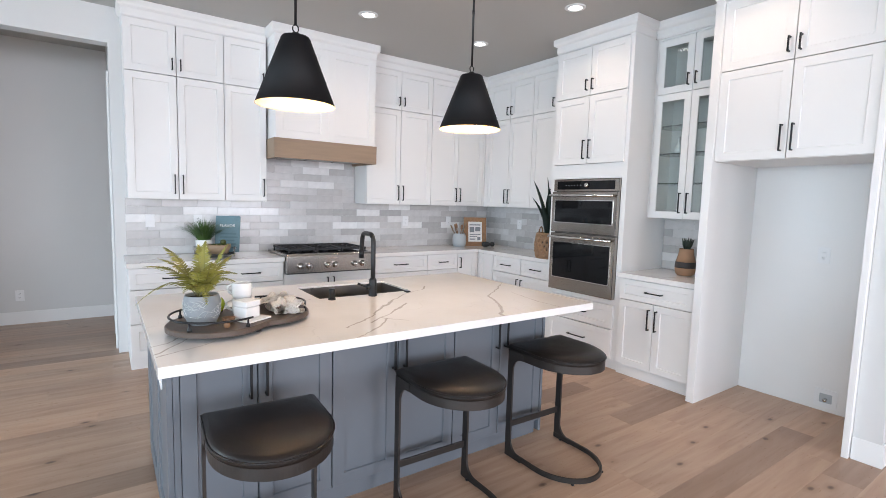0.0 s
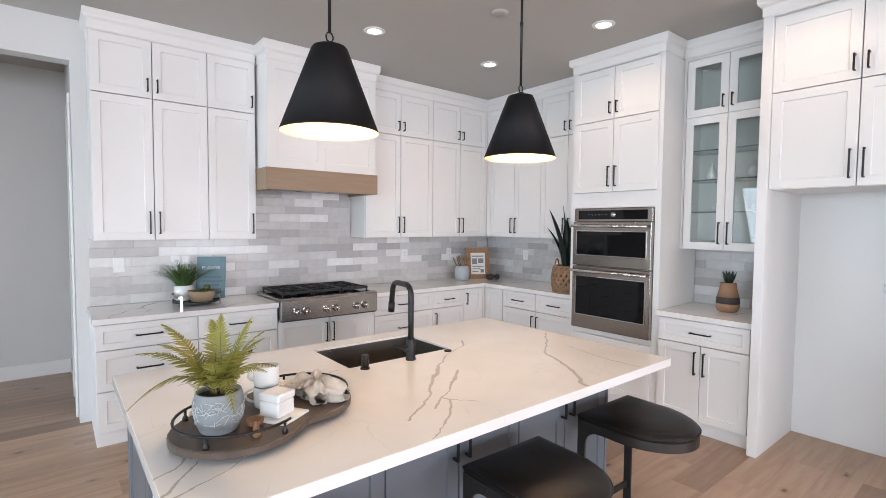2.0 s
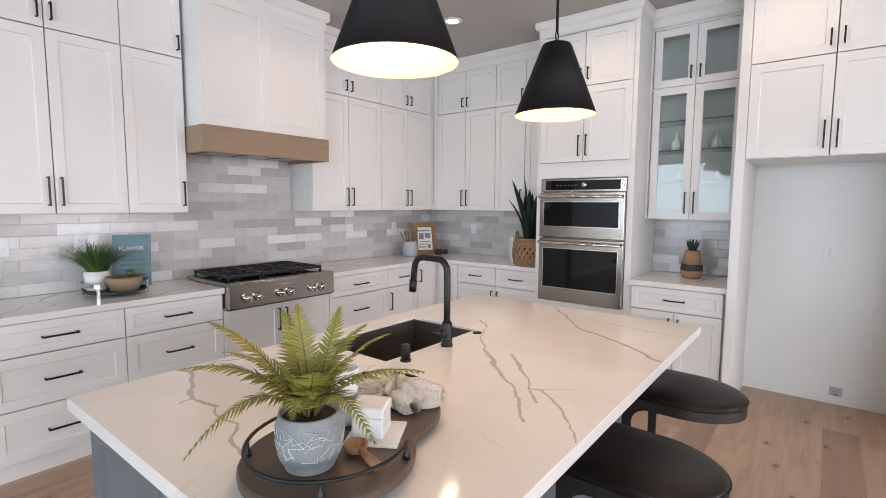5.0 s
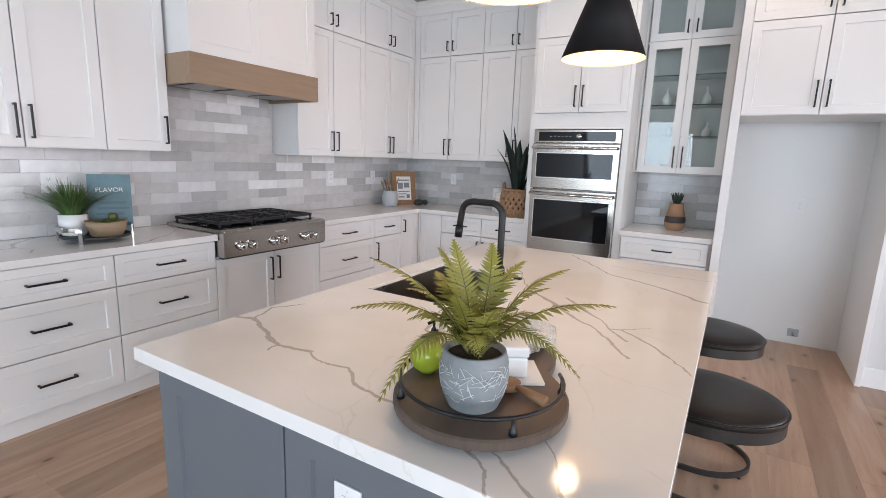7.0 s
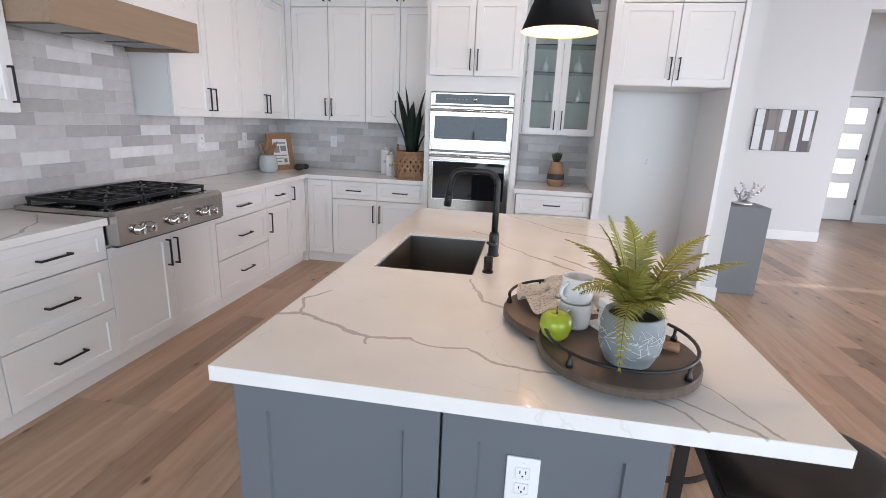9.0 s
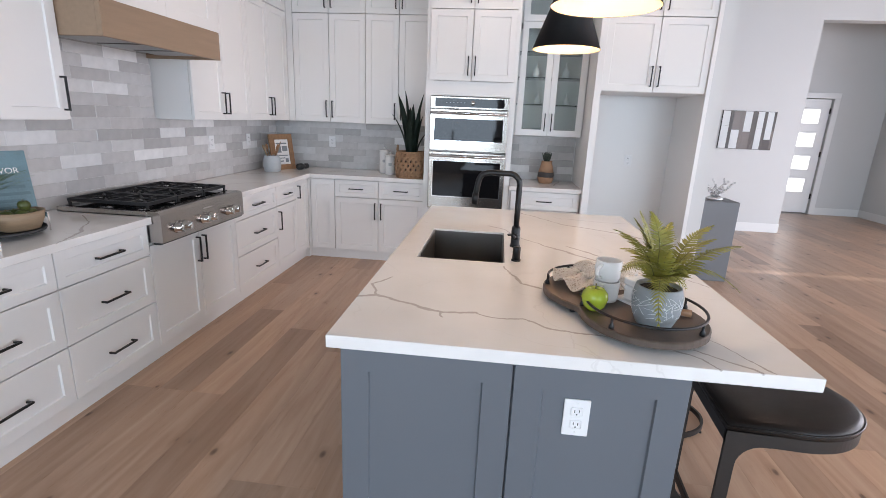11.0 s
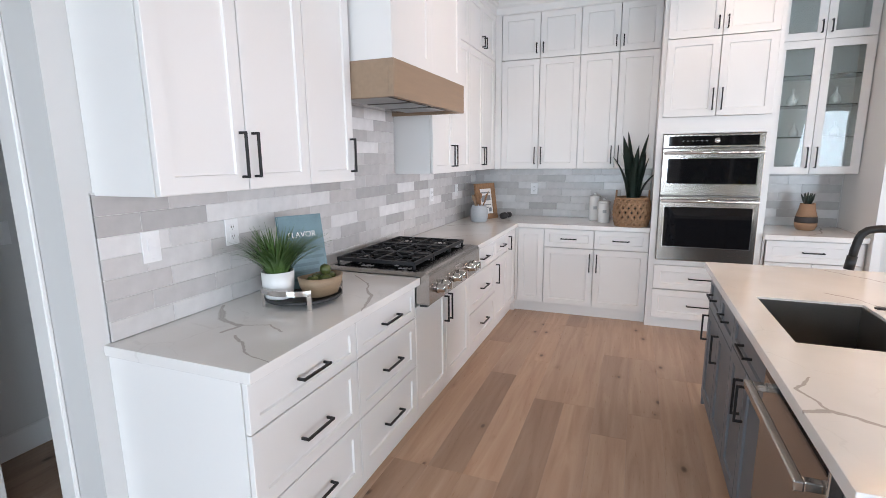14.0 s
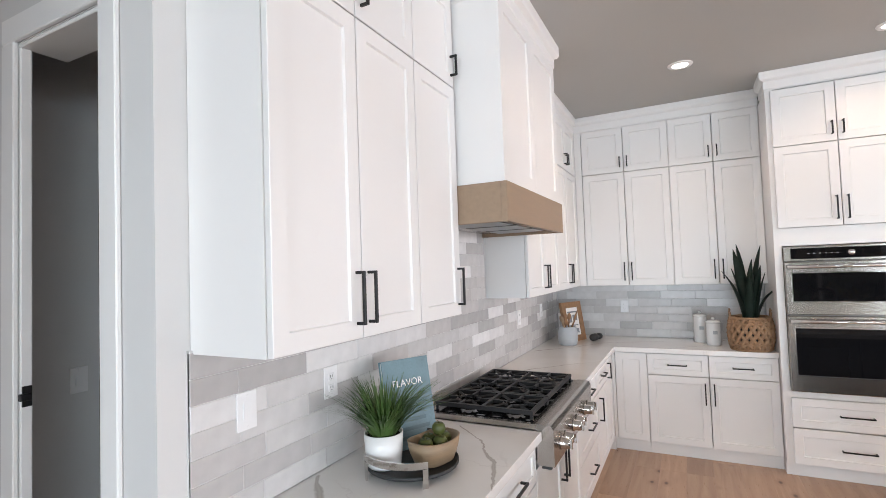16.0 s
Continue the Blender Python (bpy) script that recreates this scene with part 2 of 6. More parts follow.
def shade_tinted_glass(name, rough=0.0, tint=(1, 1, 1)):
    m = bpy.data.materials.new(name)
    m.use_nodes = True
    b = m.node_tree.nodes["Principled BSDF"]
    b.inputs["Base Color"].default_value = (*tint, 1)
    b.inputs["Roughness"].default_value = rough
    b.inputs["Transmission Weight"].default_value = 1
    b.inputs["IOR"].default_value = 1.45
    return m


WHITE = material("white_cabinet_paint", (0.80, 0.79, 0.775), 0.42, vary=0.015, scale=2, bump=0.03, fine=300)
WALLP = material("warm_white_wall_paint", (0.645, 0.645, 0.635), 0.6, vary=0.02, scale=1.5, bump=0.12, fine=240)
# Ceiling colour is lowered to dim the light it bounces onto upper parts.
CEILP = material("darkened_ceiling_paint", (0.455, 0.448, 0.428), 0.8, vary=0.02, scale=1.2, bump=0.2, fine=160)
TRIMP = material("white_trim_paint", (0.8, 0.8, 0.79), 0.35, vary=0.015, scale=2)
GREYP = material("slate_grey_cabinet_paint", (0.127, 0.142, 0.161), 0.42, vary=0.03, scale=3, bump=0.03, fine=260)
BLACK = material("matt_black_metal", (0.012, 0.012, 0.013), 0.38, 0.3, vary=0.1)
SHADE = material("black_painted_shade", (0.003, 0.003, 0.004), 0.6, 0.0, vary=0.1)
SHADE.node_tree.nodes["Principled BSDF"].inputs["Specular IOR Level"].default_value = 0.3
SHADEIN = material("cream_shade_lining", (0.86, 0.69, 0.42), 0.55, vary=0.02)
STEEL = material("brushed_stainless", (0.35, 0.316, 0.283), 0.2, 1.0, scale=5, vary=0.02, fine=90, stretch=(1, 1, 30), bump=0.008, rough_vary=0.02)
STEELR = material("satin_stainless", (0.42, 0.395, 0.37), 0.25, 1.0, scale=5, vary=0.02, fine=90, stretch=(1, 1, 30), rough_vary=0.02)
STEELD = material("dark_gunmetal_sink", (0.2, 0.188, 0.175), 0.32, 0.8, vary=0.08)
CHROME = material("polished_chrome", (0.62, 0.6, 0.58), 0.1, 1.0, vary=0.02)
IRON = material("cast_iron_grate", (0.016, 0.016, 0.018), 0.55, 0.2, vary=0.15, bump=0.3)
OVGLASS = material("black_oven_glass", (0.006, 0.006, 0.007), 0.04, 0.0, vary=0.02, rough_vary=0.01)
OVGLASS.node_tree.nodes["Principled BSDF"].inputs["Specular IOR Level"].default_value = 0.26
OAK = material("pale_oak_veneer", (0.31, 0.215, 0.142), 0.5, scale=3, vary=0.14, fine=40, stretch=(1, 12, 12), bump=0.1)
LEATHER = material("black_leather", (0.0105, 0.0075, 0.0062), 0.37, scale=7, vary=0.35, bump=0.35, fine=260, rough_vary=0.1)
LEATHER.node_tree.nodes["Principled BSDF"].inputs["Specular IOR Level"].default_value = 0.34
BRONZE = material("dark_bronze_frame", (0.045, 0.04, 0.037), 0.42, 0.6, vary=0.15)
WALNUT = material("dark_walnut_board", (0.09, 0.064, 0.048), 0.5, scale=5, vary=0.3, fine=50, stretch=(1, 8, 1), bump=0.15)
CERAM = material("white_glazed_ceramic", (0.78, 0.78, 0.77), 0.22, vary=0.02)
STONEP = material("grey_concrete_pot", (0.23, 0.25, 0.26), 0.7, scale=18, vary=0.18, bump=0.5, fine=90)
PALELINE = material("pale_incised_line", (0.58, 0.6, 0.6), 0.7, vary=0.05)
SOIL = material("dark_soil", (0.03, 0.022, 0.016), 0.95, scale=60, vary=0.4, bump=1.0)
FERN = material("yellow_green_fern", (0.245, 0.228, 0.04), 0.5, scale=20, vary=0.22)
FERNRIB = material("brown_green_fern_rib", (0.12, 0.11, 0.03), 0.6, vary=0.1)
GRASS = material("green_grass_blade", (0.072, 0.135, 0.035), 0.5, scale=20, vary=0.35)
SNAKE = material("dark_green_snake_leaf", (0.018, 0.036, 0.026), 0.42, scale=14, vary=0.45, stretch=(1, 1, 4))
SUCC = material("dark_succulent_leaf", (0.018, 0.032, 0.022), 0.45, vary=0.3)
APPLE = material("green_apple_skin", (0.33, 0.40, 0.03), 0.25, scale=14, vary=0.14, fine=70)
FIG = material("olive_green_fruit", (0.07, 0.085, 0.02), 0.4, scale=14, vary=0.3)
WICKER = material("tan_woven_fibre", (0.3, 0.175, 0.095), 0.7, scale=30, vary=0.25, bump=0.6, fine=160)
WOODB = material("light_wood_bowl", (0.28, 0.195, 0.12), 0.5, scale=9, vary=0.22, fine=60, stretch=(1, 1, 6), bump=0.1)
WOODM = material("mid_brown_wood", (0.24, 0.125, 0.06), 0.5, scale=9, vary=0.25, fine=60, stretch=(6, 1, 1), bump=0.1)
CORK = material("brown_cork", (0.30, 0.17, 0.09), 0.85, scale=40, vary=0.3, bump=0.6)
PAPER = material("white_paper", (0.82, 0.81, 0.79), 0.7, vary=0.02)
INK = material("grey_print", (0.22, 0.24, 0.26), 0.7, vary=0.1)
BOOKC = material("teal_book_cloth", (0.12, 0.205, 0.235), 0.5, scale=9, vary=0.3)
BOOKD = material("dark_teal_print", (0.085, 0.155, 0.18), 0.5, vary=0.2)
LINEN = material("cream_linen", (0.88, 0.83, 0.76), 0.9, scale=34, vary=0.15, bump=0.4, fine=300)
blot = LINEN.node_tree
bn, bl_, bmx = blot.nodes.new("ShaderNodeTexNoise"), blot.nodes["Principled BSDF"].inputs["Base Color"], blot.nodes.new("ShaderNodeMix")
bn.inputs["Scale"].default_value, bn.inputs["Detail"].default_value = 30, 4
bmx.data_type, bmx.inputs["B"].default_value = "RGBA", (0.42, 0.29, 0.2, 1)
blot.links.new(bl_.links[0].from_socket, bmx.inputs["A"])
blot.links.new(ramp(blot, bn.outputs["Fac"], [(0.55, (0,) * 3), (0.63, (0.75,) * 3)]), bmx.inputs["Factor"])
blot.links.new(bmx.outputs["Result"], bl_)
LINENB = material("brown_linen_print", (0.46, 0.34, 0.27), 0.9, scale=16, vary=0.2, bump=0.4)
CROCKM = material("pale_grey_crock", (0.42, 0.45, 0.47), 0.5, scale=20, vary=0.1)
TERRA = material("light_brown_clay", (0.33, 0.19, 0.11), 0.7, scale=12, vary=0.12, bump=0.2)
CLAYD = material("dark_clay_band", (0.04, 0.032, 0.03), 0.6, vary=0.15)
PLASTIC = material("white_plastic", (0.8, 0.8, 0.8), 0.35, vary=0.01)
SLOT = material("dark_slot", (0.03, 0.03, 0.03), 0.6, vary=0.05)
PEDM = material("grey_painted_pedestal", (0.16, 0.165, 0.175), 0.5, vary=0.05, scale=4)
SILVER = material("silver_leaf_metal", (0.6, 0.6, 0.6), 0.3, 0.9, vary=0.15, scale=30)
ARTD = material("dark_brown_mirror_strip", (0.05, 0.04, 0.036), 0.25, 0.2, vary=0.25, scale=3)
ARTM = material("brown_smoked_strip", (0.12, 0.1, 0.09), 0.25, 0.3, vary=0.2, scale=3)
ARTW = material("pale_mirror_strip", (0.62, 0.64, 0.64), 0.5, 0.1, vary=0.02)
# Near-black colour puts the darkness of the unlit pantry recess into its wall.
UNLIT = material("unlit_recess_black", (0.018, 0.017, 0.018), 0.5, vary=0.2)
GROUT = material("pale_grout", (0.66, 0.65, 0.64), 0.85, vary=0.04, scale=20)
QUARTZ = quartz_stone((
    (0.011, ((0.83, 5.62), (0.68, 5.48), (0.64, 5.34), (0.56, 5.35))),
    (0.006, ((0.64, 5.34), (0.7, 5.24), (0.65, 5.13))),
    (0.0075, ((1.54, 5.36), (1.4, 5.21), (1.18, 5.06), (0.94, 4.97))),
    (0.005, ((0.55, 5.27), (0.42, 5.1), (0.4, 4.98))),
    (0.006, ((2.75, 5.5), (3.1, 5.2), (3.3, 4.99))),
    (0.006, ((3.6, 5.6), (3.9, 5.3), (4.2, 5.1), (4.4, 4.6))),
    (0.005, ((4.0, 4.55), (4.3, 4.2), (4.6, 4.1))),
    (0.005, ((3.87, 2.6), (4.1, 2.45), (4.5, 2.35)))))
# the island's own slab: long diagonal runs from the sink side to the seats
ISLANDQ = quartz_stone((
    (0.0085, ((1.95, 3.05), (1.87, 2.95), (1.66, 2.86), (1.38, 2.6), (1.24, 2.43), (1.05, 2.3))),
    (0.008, ((1.56, 2.63), (1.44, 2.53), (1.29, 2.4), (1.19, 2.33))),
    (0.008, ((1.29, 2.4), (1.3, 2.36), (1.16, 2.23), (1.03, 2.14))),
    (0.004, ((1.3, 2.36), (1.36, 2.29))),
    (0.0075, ((2.5, 2.9), (2.33, 2.74), (2.13, 2.6), (2.0, 2.34), (1.84, 2.15))),
    (0.0045, ((2.34, 2.62), (2.27, 2.31), (2.28, 2.14))),
    (0.012, ((0.63, 3.48), (0.66, 3.42), (0.62, 3.36), (0.56, 3.22), (0.55, 3.18), (0.56, 3.06))),
    (0.005, ((0.66, 3.42), (0.76, 3.46), (0.86, 3.41))),
    (0.009, ((0.55, 3.18), (0.51, 3.17))),
    (0.0042, ((0.56, 3.06), (0.52, 2.98), (0.54, 2.91), (0.5, 2.84), (0.46, 2.74), (0.46, 2.66))),
    (0.006, ((1.12, 2.97), (0.98, 2.93), (0.9, 2.9), (0.85, 2.82))),
    (0.009, ((0.42, 2.5), (0.36, 2.43), (0.306, 2.39))),
    (0.011, ((0.43, 2.45), (0.38, 2.38), (0.33, 2.31), (0.306, 2.28))),
    (0.006, ((0.52, 2.36), (0.45, 2.31), (0.37, 2.28), (0.31, 2.25)))))
TILE = glaze()
FLOORP, FLOORS = oak_floor(False), oak_floor(True)
# Grey tint stands in for the unlit cabinet inside seen through the panes.
GLASS = shade_tinted_glass("shade_tinted_glass", 0.0, (0.62, 0.655, 0.63))
GLASS.node_tree.nodes["Principled BSDF"].inputs["Specular IOR Level"].default_value = 0.12
# Door panes emit light themselves, replacing daylight and brightening the foyer.
FROST = glowing("emissive_frosted_glass", (1.0, 0.99, 0.93), 3.0)
BULB = glowing("warm_bulb", (1, 0.8, 0.52), 14)
DOWNLENS = glowing("downlight_lens", (1, 0.93, 0.84), 9)
LEAFY = material("hedge_leaves", (0.05, 0.085, 0.03), 0.8, scale=2, vary=0.5, island=True, piece=0.4)
LAWN = material("lawn_and_ground", (0.09, 0.12, 0.045), 0.9, scale=0.6, vary=0.35, fine=9)

# ---- building tools ----


def smooth(bm, flat=False):
    for f in bm.faces:
        f.smooth = not flat
    return bm


def box(bm, x0, x1, y0, y1, z0, z1):
    """A box added to bm."""
    v = [bm.verts.new((x, y, z)) for z in (z0, z1) for y in (y0, y1) for x in (x0, x1)]
    for f in ((0, 2, 3, 1), (4, 5, 7, 6), (0, 1, 5, 4), (2, 6, 7, 3), (0, 4, 6, 2), (1, 3, 7, 5)):
        bm.faces.new([v[i] for i in f])
    return bm


def open_box(x0, x1, y0, y1, z0, z1, t=0.016):
    """One carcass mesh, open to -y."""
    bm = bmesh.new()
    o = [[bm.verts.new((x, y, z)) for x, z in ((x0, z0), (x1, z0), (x1, z1), (x0, z1))] for y in (y1, y0)]
    i = [[bm.verts.new((x, y, z)) for x, z in ((x0 + t, z0 + t), (x1 - t, z0 + t), (x1 - t, z1 - t), (x0 + t, z1 - t))] for y in (y0, y1 - t)]
    rings = o + i
    for a, b in zip(rings, rings[1:]):
        for k in range(4):
            bm.faces.new((a[k], a[(k + 1) % 4], b[(k + 1) % 4], b[k]))
    bm.faces.new(rings[0][::-1]), bm.faces.new(rings[-1])
    bmesh.ops.recalc_face_normals(bm, faces=bm.faces[:])
    return bm


def soft_box(x0, x1, y0, y1, z0, z1, r=0.003, seg=2):
    bm = box(bmesh.new(), x0, x1, y0, y1, z0, z1)
    bmesh.ops.bevel(bm, geom=bm.edges[:], offset=r, segments=seg, profile=0.5, affect="EDGES")
    return bm


def lathe(profile, seg=32, cap=True, at=(0, 0, 0)):
    """A turned body from (radius, height) pairs, from below upwards."""
    bm = bmesh.new()
    rings = []
    for r, z in profile:
        rings.append([bm.verts.new((at[0] + r * math.cos(2 * math.pi * i / seg), at[1] + r * math.sin(2 * math.pi * i / seg), at[2] + z)) for i in range(seg)])
    for a, b in zip(rings, rings[1:]):
        for i in range(seg):
            bm.faces.new((a[i], a[(i + 1) % seg], b[(i + 1) % seg], b[i]))
    if cap:
        bm.faces.new(rings[0][::-1])
        bm.faces.new(rings[-1])
    return smooth(bm)


def tube(points, r, seg=8, closed=False, bm=None, taper=None):
    """A round bar along points."""
    bm = bm or bmesh.new()
    pts = [Vector(p) for p in points]
    rings = []
    up = Vector((0.13, 0.21, 0.97)).normalized()
    for i, p in enumerate(pts):
        a = pts[(i - 1) % len(pts)] if closed or i else p
        b = pts[(i + 1) % len(pts)] if closed or i < len(pts) - 1 else p
        d = (b - a).normalized()
        if abs(d.dot(up)) > 0.95:
            s = d.cross(Vector((1, 0, 0))).normalized()
        else:
            s = d.cross(up).normalized()
        u = s.cross(d)
        rr = r * (taper(i / (len(pts) - 1)) if taper else 1)
        rings.append([bm.verts.new(p + rr * (math.cos(2 * math.pi * k / seg) * s + math.sin(2 * math.pi * k / seg) * u)) for k in range(seg)])
    n = len(rings)
    for i in range(n if closed else n - 1):
        a, b = rings[i], rings[(i + 1) % n]
        for k in range(seg):
            bm.faces.new((a[k], a[(k + 1) % seg], b[(k + 1) % seg], b[k]))
    if not closed:
        bm.faces.new(rings[0][::-1]), bm.faces.new(rings[-1])
    return smooth(bm)


def extrude_outline(points, axis, lo, hi, bm=None):
    """A plate: an outline in two axes pushed along the third from lo to hi."""
    bm = bm or bmesh.new()

    def place(p, h):
        q = list(p)
        q.insert("xyz".index(axis), h)
        return q
    a = [bm.verts.new(place(p, lo)) for p in points]
    b = [bm.verts.new(place(p, hi)) for p in points]
    bm.faces.new(a), bm.faces.new(b[::-1])
    for i in range(len(points)):
        j = (i + 1) % len(points)
        bm.faces.new((a[j], a[i], b[i], b[j]))
    bmesh.ops.recalc_face_normals(bm, faces=bm.faces[:])
    return bm


def data_of(name, bm, mat):
    me = bpy.data.meshes.new(name)
    bm.normal_update()
    bm.to_mesh(me)
    bm.free()
    for m in (mat if isinstance(mat, (list, tuple)) else [mat]):
        me.materials.append(m)
    return me


def part(name, bm, mat, parent=None, label="", at=None):
    """Links a bmesh, or mesh data, as one mesh object under a thing or a part."""
    ob = new(name, bm if isinstance(bm, bpy.types.Mesh) else data_of(name, bm, mat))
    if parent:
        ob.parent = parent
    if at is not None:
        ob.matrix_basis = at
    return tagged(ob, label)


def thing(name, label, category, m=None, group=""):
    ob = new(name)
    ob.empty_display_size = 0.1
    if m is not None:
        ob.matrix_basis = m
    return tagged(ob, label, category, group)


def structure(name, bm, mat, label="", category=""):
    return tagged(part(name, bm, mat), label or name.replace("_", " "), category or name.split("_")[0], kind="structure")

# ---- structure ----
EWALL, BWALL = 4.665, 4.57                     # east wall behind the worktop, and behind niche and bay
HALLN, PANN = 7.35, 6.95                      # hall and pantry north walls
bm = box(bmesh.new(), XW - 0.2, 9.4, YS - 0.2, HALLN + 0.2, -0.2, -0.012)
floor = structure("floor", bm, GROUT, "pale brown oak plank floor with knots and mixed tones", "floor")

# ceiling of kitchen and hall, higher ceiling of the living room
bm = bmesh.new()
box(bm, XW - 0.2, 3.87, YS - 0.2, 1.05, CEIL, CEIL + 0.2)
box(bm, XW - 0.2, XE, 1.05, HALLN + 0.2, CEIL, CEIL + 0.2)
ceiling = structure("ceiling", bm, CEILP, "smooth warm grey-white ceiling, darkened to bounce less light", "ceiling")
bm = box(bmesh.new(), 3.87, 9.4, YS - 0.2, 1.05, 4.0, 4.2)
structure("ceiling_living", bm, CEILP, "higher living room ceiling in the same darkened paint", "ceiling")

# north wall with the hall opening and, behind it, the pantry
bm = bmesh.new()
box(bm, 0.25, 4.85, YN, YN + 0.15, 0, CEIL)
box(bm, -1.35, 0.25, YN, YN + 0.15, 2.80, CEIL)
box(bm, XW - 0.2, -1.35, YN, YN + 0.15, 0, CEIL)
wall_north = structure("wall_north", bm, WALLP, "white kitchen wall with tall hall opening and tiled backsplash", "wall")
bm = bmesh.new()
box(bm, 0.25, 0.40, 5.80, 5.885, 0, CEIL)
box(bm, 0.25, 0.285, 6.40, HALLN, 0, CEIL)
box(bm, 0.25, 0.40, 5.885, 6.40, 2.50, CEIL)
wall_hall_east = structure("wall_hall_east", bm, WALLP, "white hall wall with a pantry doorway", "wall")
bm = box(bmesh.new(), -1.5, 0.25, HALLN, HALLN + 0.15, 0, CEIL)
structure("wall_hall_north", bm, WALLP, "plain grey-white hall wall in shade", "wall")
bm = box(bmesh.new(), -1.5, -1.35, 5.80, HALLN, 0, CEIL)
structure("wall_hall_west", bm, WALLP, "plain white hall side wall", "wall")
for n, b in (("wall_pantry_north", (0.285, 0.79, PANN, PANN + 0.1)), ("wall_pantry_inner", (1.6, 2.3, PANN, PANN + 0.1)), ("wall_pantry_east", (2.3, 2.4, 5.80, PANN))):
    structure(n, box(bmesh.new(), *b, 0, CEIL), WALLP, "unlit grey-white pantry wall", "wall")
# recess walls: the missing light is painted on as near black
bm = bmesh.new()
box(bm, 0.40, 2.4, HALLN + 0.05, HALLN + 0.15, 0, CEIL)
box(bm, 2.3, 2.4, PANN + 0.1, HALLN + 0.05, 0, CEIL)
structure("wall_pantry_back", bm, UNLIT, "recess wall behind the pantry, coloured near black for lack of light", "wall")

# east wall behind ovens and refrigerator bay, and its return
bm = bmesh.new()
box(bm, EWALL, 4.85, 2.9, YN, 0, CEIL)
wall_east = structure("wall_east", bm, WALLP, "white kitchen wall behind ovens and refrigerator bay", "wall")
# Cabinet white in place of wall paint puts the bay's brighter light into colour.
wall_bay = structure("wall_bay", box(bmesh.new(), BWALL, 4.85, 1.188, 2.898, 0, CEIL), WHITE, "wall behind niche and bay, in whiter paint for the brighter light there", "wall")
bm = box(bmesh.new(), 3.87, XE, 1.05, 1.188, 0, 4.0)
wall_return = structure("wall_return", bm, WALLP, "white painted wall return beside the refrigerator bay", "wall")
# living room's east wall with a wide high opening to the foyer
for n, b in (("wall_living", (-1.41, 1.24, 0, 4.0)), ("wall_living_header", (-4.4, -1.41, 3.09, 4.0)), ("wall_living_south", (YS, -4.4, 0, 4.0))):
    structure(n, box(bmesh.new(), XE, XE + 0.2, *b), WALLP, "white living room wall beside a high foyer opening", "wall")
bm = bmesh.new()
box(bm, 9.2, 9.4, -4.0, -3.08, 0, 4.0)
box(bm, 9.2, 9.4, -3.08, -2.16, 2.17, 4.0)
box(bm, 9.2, 9.4, -2.16, 1.24, 0, 4.0)
structure("wall_foyer", bm, WALLP, "white foyer wall round the entrance door", "wall")
bm = box(bmesh.new(), XE + 0.2, 9.4, -4.15, -4.0, 0, 4.0)
structure("wall_foyer_south", bm, WALLP, "white foyer side wall", "wall")
bm = box(bmesh.new(), XE + 0.2, 9.2, 1.05, 1.24, 0, 4.0)
structure("wall_foyer_north", bm, WALLP, "white foyer side wall", "wall")


def window_wall(name, centers, along, at, lo, hi, top, out):
    """A wall with window openings 2.4 m wide between sill and head; out: the side on which its thickness lies."""
    bm = bmesh.new()
    a, b = sorted((at, at + 0.2 * out))
    edge = lo
    zs, zh = 0.45, 2.65

    def piece(u0, u1, z0, z1):
        if along == "x":
            box(bm, u0, u1, a, b, z0, z1)
        else:
            box(bm, a, b, u0, u1, z0, z1)
    for c in centers:
        piece(edge, c - 1.2, 0, top)
        piece(c - 1.2, c + 1.2, 0, zs)
        piece(c - 1.2, c + 1.2, zh, top)
        edge = c + 1.2
    piece(edge, hi, 0, top)
    structure(name, bm, WALLP, "white wall with wide daylit windows", "wall")
    for k, c in enumerate(centers):
        fr = bmesh.new()
        f0, f1 = at + 0.06 * out, at + 0.12 * out
        f0, f1 = min(f0, f1), max(f0, f1)
        for u0, u1, z0, z1 in ((c - 1.2, c - 1.14, zs, zh), (c + 1.14, c + 1.2, zs, zh), (c - 1.14, c + 1.14, zs, zs + 0.06), (c - 1.14, c + 1.14, zh - 0.06, zh), (c - 0.03, c + 0.03, zs + 0.06, zh - 0.06)):
            if along == "x":
                box(fr, u0, u1, f0, f1, z0, z1)
            else:
                box(fr, f0, f1, u0, u1, z0, z1)
        structure(f"window_{name[-4:].strip('_')}_{k + 1}", fr, TRIMP, "white framed window with a centre mullion", "window")


window_wall("wall_south", (-3.4, 0.2, 3.8), "x", YS, XW - 0.2, 9.4, 4.0, -1)
window_wall("wall_west", (-3.8, -0.9, 1.73, 4.35), "y", XW, YS, HALLN + 0.2, CEIL, -1)
hedge = bmesh.new()
hr = random.Random(4)
for k in range(900):
    c = Vector((-15 + hr.uniform(-1, 1), hr.uniform(-22, 24), hr.uniform(-0.2, 2.6) + 0.7 * noise.noise(Vector((k * 0.37, 0, 0)))))
    s = hr.uniform(0.35, 0.75)
    v = [hedge.verts.new(c + s * Vector((hr.uniform(-0.6, 0.6), hr.uniform(-1, 1), hr.uniform(-1, 1)))) for _ in range(4)]
    hedge.faces.new(v[:3]), hedge.faces.new(v[1:])
structure("backdrop", hedge, LEAFY, "dark green hedge outside the windows", "hedge")
bm = box(bmesh.new(), -60, 60, -60, 60, -0.5, -0.3)
structure("ground", bm, LAWN, "green lawn outside the windows", "ground")


